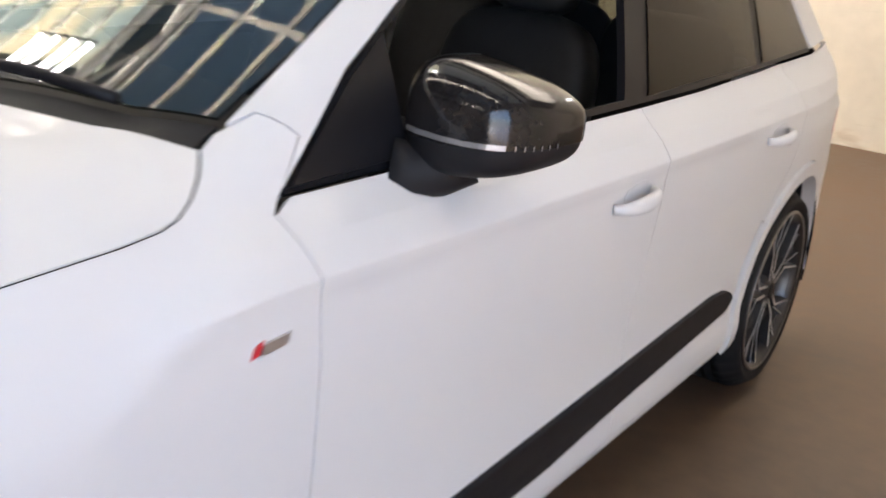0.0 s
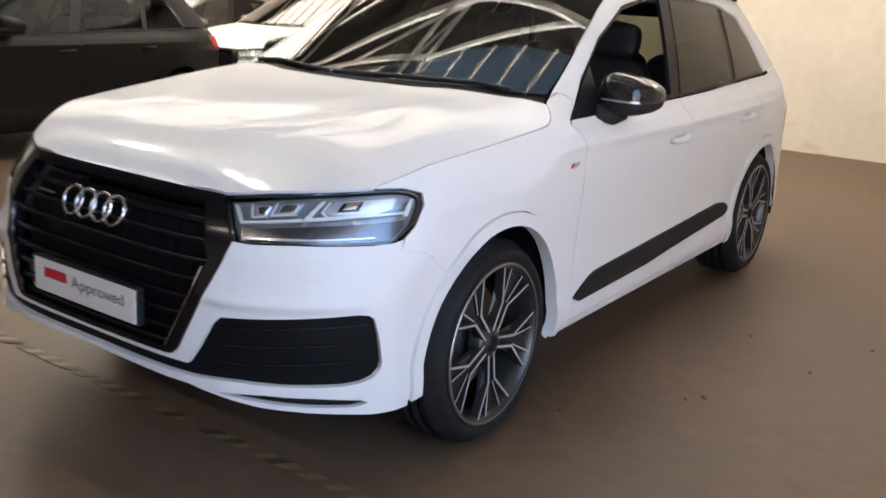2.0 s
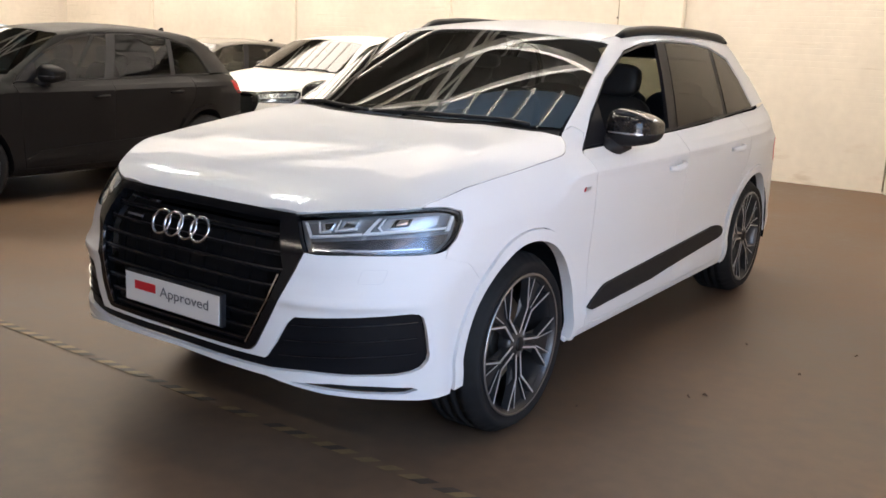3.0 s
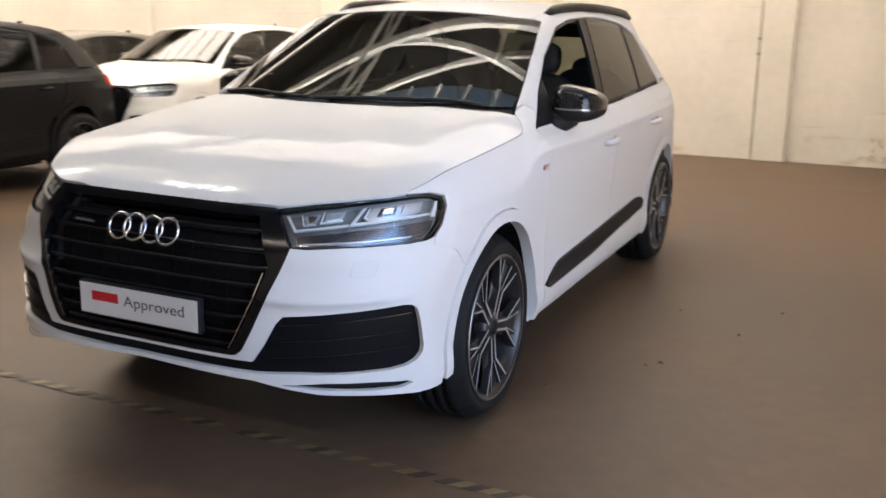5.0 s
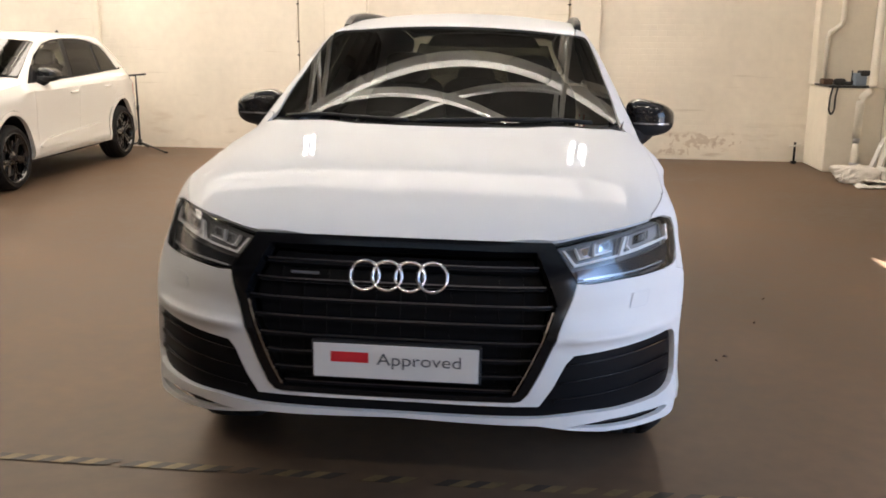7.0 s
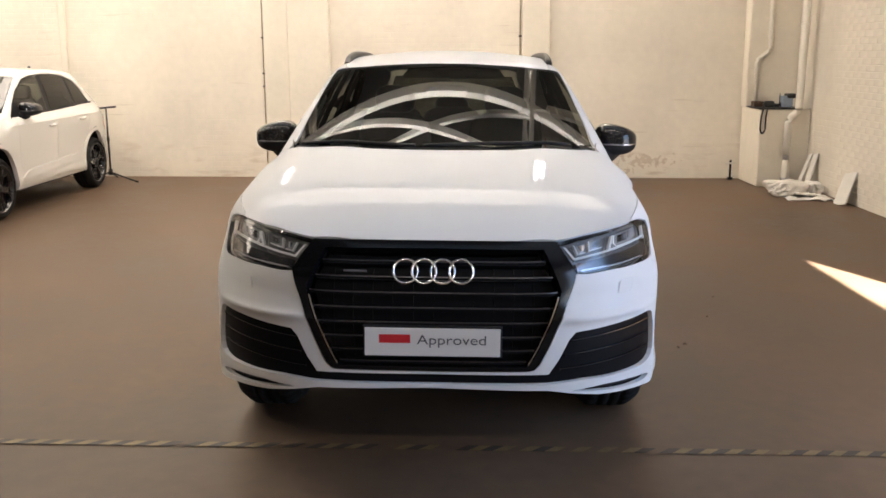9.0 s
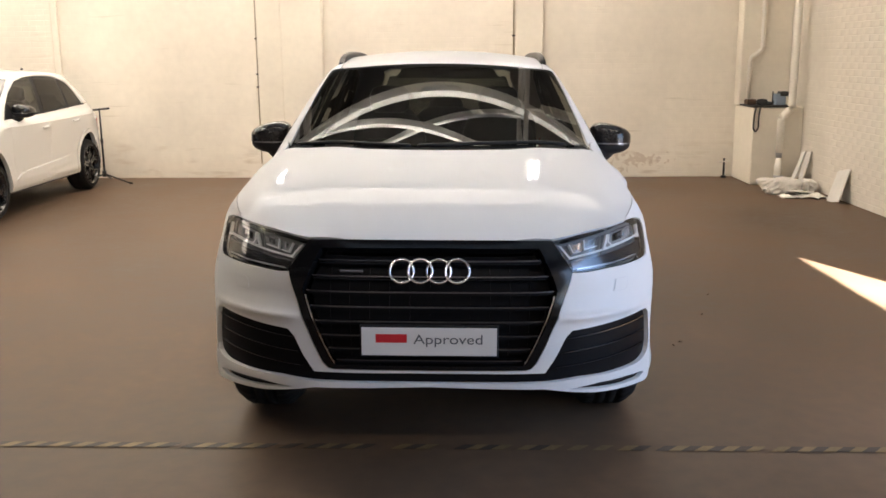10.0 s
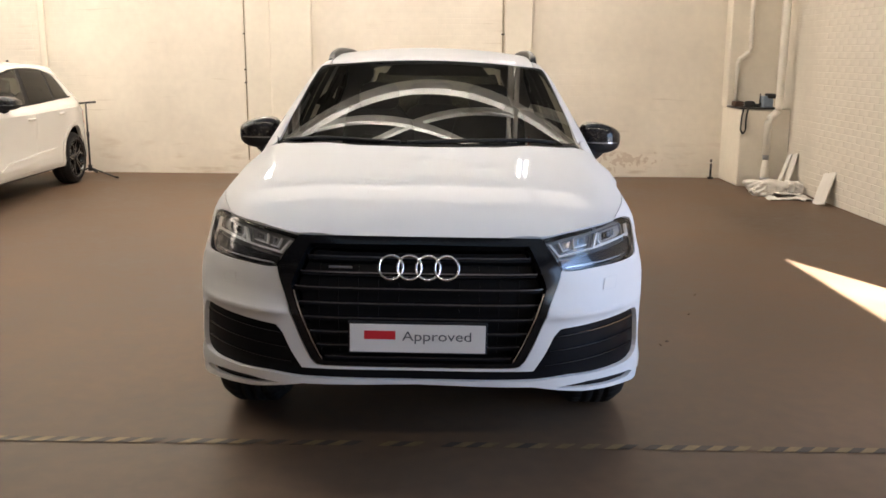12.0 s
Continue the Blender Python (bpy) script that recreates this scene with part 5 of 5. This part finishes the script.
def bend(pts, r=.05, n=4):
    """Rounds the corners of a path."""
    out = [Vector(pts[0])]
    for a, b, c in zip(pts, pts[1:], pts[2:]):
        a, b, c = Vector(a), Vector(b), Vector(c)
        p, q = b + (a - b).normalized() * r, b + (c - b).normalized() * r
        out += [p * (1 - t) ** 2 + 2 * b * t * (1 - t) + q * t * t for t in [i / n for i in range(n + 1)]]
    return out + [Vector(pts[-1])]


pipe("conduit", "cream-painted conduit with a jog on the corner pier", bend([(4.12, 8.33, ROOF_Z), (4.15, 8.33, 1.74), (3.99, 8.33, 1.62), (3.99, 8.33, 1.03)], .04), .028, PIPE_WHITE, "conduit")
down = new("downpipe")
tagged(down, "white plastic downpipe with an offset near the floor", "pipe")
raw("upper_pipe", *tube(bend([(4.43, 7.72, ROOF_Z), (4.37, 7.72, .98), (4.25, 7.72, .88), (4.245, 7.72, .42)], .06), .047, 16), PIPE_WHITE, down, smooth=True)
raw("collar", *tube([(4.245, 7.72, .43), (4.245, 7.72, .36)], .04, 14), SATIN_SILVER, down, smooth=True)
raw("lower_pipe", *tube([(4.245, 7.72, .37), (4.243, 7.71, .22), (4.242, 7.70, .0)], [.03, .052, .05], 14), PIPE_WHITE, down, smooth=True)
raw("collar", *tube([(4.243, 7.70, .13), (4.243, 7.70, .10)], .06, 14), SATIN_SILVER, down, smooth=True)

valve = new("floor_valve")
tagged(valve, "small dirty pipe and tap standing in the corner", "tap")
raw("stem", *tube([(3.76, 8.5, 0), (3.76, 8.5, .27)], .014, 10), BLACK_PLASTIC, valve, smooth=True)
raw("handle", *tube([(3.69, 8.49, .22), (3.83, 8.49, .235)], .012, 8), PIPE_WHITE, valve, smooth=True)
raw("foot", *tube([(3.76, 8.5, 0), (3.76, 8.5, .03)], .04, 12), BLACK_PLASTIC, valve, smooth=True)

tagged(part("small_box", boxes(((3.90, 8.05, 1.022), (4.02, 8.20, 1.09)), bevel=.012, segments=2), mat("brown_box", (.09, .05, .03), .7, vary=.2)), "small dark brown box on the shelf", "box")
tool = new("power_tool")
tagged(tool, "black hand tool lying on the shelf", "tool")
vv, ff = pillow((.07, .04, .04), .6)
raw("body", [(4.06 + a, 7.95 + b, 1.062 + c) for a, b, c in vv], ff, BLACK_METAL, tool, smooth=True)
raw("grip", *tube([(4.10, 7.95, 1.05), (4.18, 7.93, 1.045), (4.21, 7.92, 1.07)], .022, 10), BLACK_METAL, tool, smooth=True)
raw("bit", *tube([(4.175, 7.9, 1.03), (4.18, 7.9, 1.20)], .007, 8), BLACK_METAL, tool, smooth=True)
caddy = new("tool_caddy")
tagged(caddy, "blue-grey plastic caddy with a dark lid", "caddy")
part("body", boxes(((4.20, 7.82, 1.022), (4.33, 7.98, 1.17)), bevel=.015, segments=2), BLUE_BOX, caddy)
part("lid", boxes(((4.25, 7.80, 1.14), (4.36, 7.96, 1.20), pose(0, 0, 0)), bevel=.015, segments=2), BLACK_METAL, caddy)
loop = [(3.95, 7.80, 1.03), (3.93, 7.748, 1.02), (3.905, 7.74, .90), (3.90, 7.74, .74), (3.93, 7.735, .685), (3.965, 7.74, .74), (3.965, 7.742, .90), (3.985, 7.75, 1.01), (4.02, 7.80, 1.03)]
pipe("cable_loop", "black cable looped over the shelf edge", bend(loop, .02, 3), .011, BLACK_METAL, "cable", 8)


def crumple(name, size, m, material, label, category, seed, lumps=.25, flat=.0):
    vv, ff = pillow(size, .75, 44, 22)
    out = []
    for v in vv:
        v = Vector(v)
        k = noise.noise(Vector((v.x / size[0] * 1.6 + seed, v.y / size[1] * 1.6, v.z / size[2] * .8))) + .5 * noise.noise(Vector((v.x * 22 + seed, v.y * 22, v.z * 22)))
        v *= 1 + lumps * k
        v.z = max(v.z, -size[2] * .86)
        out.append(m @ v)
    return tagged(raw(name, out, ff, material, smooth=False), label, category)


crumple("plastic_sack", (.27, .20, .10), pose(4.06, 7.02, .084, 0, 0, 12), DUST, "crumpled white plastic sack on the floor", "sack", 3.1)
crumple("plastic_sack", (.12, .14, .09), pose(4.34, 7.05, .075, 0, 0, 40), CARD, "small crumpled grey-white sack beside the wall", "sack", 7.7)


def paper(name, m, w, d, seed, label):
    n, vv = 14, []
    for j in range(n + 1):
        for i in range(n + 1):
            x, y = (i / n - .5) * w, (j / n - .5) * d
            z = .02 + .03 * noise.noise(Vector((x * 9 + seed, y * 9, 0))) + .012 * noise.noise(Vector((x * 30, y * 30, seed)))
            vv.append(m @ Vector((x + .02 * noise.noise(Vector((y * 14, seed, 1))), y + .02 * noise.noise(Vector((x * 14, seed, 5))), max(z, .003))))
    k = n + 1
    ff = [(j * k + i, j * k + i + 1, (j + 1) * k + i + 1, (j + 1) * k + i) for j in range(n) for i in range(n)]
    ob = raw(name, vv, ff, CARD)
    ob.modifiers.new("thick", "SOLIDIFY").thickness = .004
    return tagged(ob, label, "paper", "torn papers")


paper("torn_paper", pose(4.10, 6.62, 0, 0, 0, 8), .36, .22, 1.3, "torn white paper lying on the floor")
paper("torn_paper", pose(4.32, 6.55, .01, 4, 0, 35), .26, .18, 5.2, "torn white paper lying on the floor")
paper("torn_paper", pose(4.20, 6.72, .03, -6, 0, -20), .30, .20, 9.8, "torn white paper lying on the floor")


def plank(name, foot, head, w, t, label):
    foot, head = Vector(foot), Vector(head)
    z = (head - foot).normalized()
    y = Vector((0, 1, 0)) - z * z.y
    y.normalize()
    x = y.cross(z)
    m = Matrix((x, y, z)).transposed().to_4x4()
    m.translation = foot
    L = (head - foot).length
    return tagged(part(name, boxes(((-t / 2, -w / 2, 0), (t / 2, w / 2, L), m), bevel=.002), CARD), label, "board", "leaning boards")


plank("leaning_board", (4.38, 6.22, .003), (4.525, 6.30, .36), .30, .014, "white board leaning against the side wall")
plank("leaning_board", (4.36, 7.30, .003), (4.525, 7.42, .46), .13, .016, "narrow white board leaning in the corner")
plank("leaning_board", (4.30, 7.42, .003), (4.525, 7.60, .44), .10, .016, "narrow white board leaning in the corner")

# microphone-like stand beside the white crossover
stand = new("tripod_stand")
tagged(stand, "thin black tripod stand with a crossbar, near the back wall", "stand")
c = Vector((-4.86, 8.42, 0))
raw("pole", *tube([c + Vector((0, 0, .10)), c + Vector((.0, 0, .55)), c + Vector((0, 0, 1.02))], [.014, .014, .010], 10), BLACK_METAL, stand, smooth=True)
raw("collar", *tube([c + Vector((0, 0, .56)), c + Vector((0, 0, .62))], .02, 10), BLACK_METAL, stand, smooth=True)
raw("hub", *tube([c + Vector((0, 0, .09)), c + Vector((0, 0, .17))], .028, 10), BLACK_METAL, stand, smooth=True)
raw("crossbar", *tube([c + Vector((-.13, 0, 1.01)), c + Vector((.14, 0, 1.035))], .014, 8), BLACK_METAL, stand, smooth=True)
for a in (-18, 100, 222):
    d = Vector((math.cos(radians(a)), math.sin(radians(a)), 0))
    raw("leg", *tube([c + Vector((0, 0, .13)), c + d * .42 + Vector((0, 0, .014))], .011, 8), BLACK_METAL, stand, smooth=True)
    raw("rubber_foot", *tube([c + d * .41 + Vector((0, 0, .016)), c + d * .45 + Vector((0, 0, .013))], .0128, 8), RUBBER, stand, smooth=True)

# thin painted conduits down the back wall
for x, z0 in ((-.345, .02), (-3.945, .2)):
    ob = pipe("wall_conduit", "thin stained conduit down the back wall", [(x, -.012, z0), (x, -.012, ROOF_Z - .02)], .010, mat("stained_conduit", (.42, .36, .27), .7, vary=.25, scale=3, fine=30), "conduit", 8)
    ob.matrix_world = BACK
    for z in (1.28, 1.46, 1.95):
        cl = part("clip", boxes(((x - .022, -.025, z), (x + .022, -.001, z + .02)), bevel=.003), BLACK_PLASTIC, ob)

# flakes of dirt on the floor
for i, (x, y, s) in enumerate(((1.88, 2.03, .010), (1.71, 1.52, .008), (1.43, .92, .013), (1.375, .85, .009), (1.35, 1.83, .008), (1.02, .40, .006))):
    s *= .75
    vv, ff = pillow((s, s * .7, .005), .8, 12, 6)
    vv = [(x + a * (1 + .5 * math.sin(i + 5 * b / s)), y + b, max(.0005, .005 + k + .004 * math.sin(a / s * 3 + i))) for a, b, k in vv]
    tagged(raw("dirt_flake", vv, ff, LEAF), "small dark flake of dirt on the floor", "debris", "flakes on the floor")

# high windows in the back wall
SKY_PANE = glow("sky_backdrop", (.95, .97, 1.0), 16.0)
for k, (x0, z0, w, h) in enumerate(((-4.25, 4.62, .64, .46), (-.30, 4.58, .62, .46))):
    win = new("window_%d" % (k + 4))
    tagged(win, "small high window with four bright panes", "window", kind="structure")
    for i in range(4):
        part("pane", boxes(((x0 + i * w / 4 + .03, -.012, z0), (x0 + (i + 1) * w / 4 - .03, -.004, z0 + h))), SKY_PANE, win)
    for i in range(5):
        part("glazing_bar", boxes(((x0 + i * w / 4 - .03, -.03, z0 - .03), (x0 + i * w / 4 + .03, -.001, z0 + h + .03))), STEEL_WHITE, win)
    part("window_sill", boxes(((x0 - .05, -.06, z0 - .06), (x0 + w + .05, -.001, z0 - .031))), STEEL_WHITE, win)
    win.matrix_world = BACK

# painted bricks of the side wall
east = bpy.data.objects["wall_east"]
bm = boxes(((-.003, -.1116, -.0340), (.003, .1116, .0340)), bevel=.0024)
brick_mesh = bpy.data.meshes.new("brick")
bm.to_mesh(brick_mesh)
bm.free()
brick_mesh.materials.append(BRICK)
rng = random.Random(4)
rest_v, rest_f, made = [], [], 0
base_v = [tuple(v.co) for v in brick_mesh.vertices]
base_f = [tuple(p.vertices) for p in brick_mesh.polygons]
for j in range(48):
    for i in range(34):
        y, z = -.70 + (i + (.5 if j % 2 else 0)) * .225, .0375 + j * .075
        if y + .11 > 7.75 or y < -.68:
            continue
        m = pose(4.5412 - rng.random() * .0018, y, z, rng.uniform(-.3, .3), rng.uniform(-.8, .8), rng.uniform(-.15, .15))
        if 4.9 < y < 6.9 and .15 < z < 2.6 and made < 300:
            ob = new("brick", brick_mesh)
            ob.parent, ob.matrix_local = east, m
            made += 1
        else:
            k = len(rest_v)
            rest_v += [tuple(m @ Vector(v)) for v in base_v]
            rest_f += [tuple(k + q for q in f) for f in base_f]
tagged(raw("brick_courses", rest_v, rest_f, BRICK, east), kind="stuff")
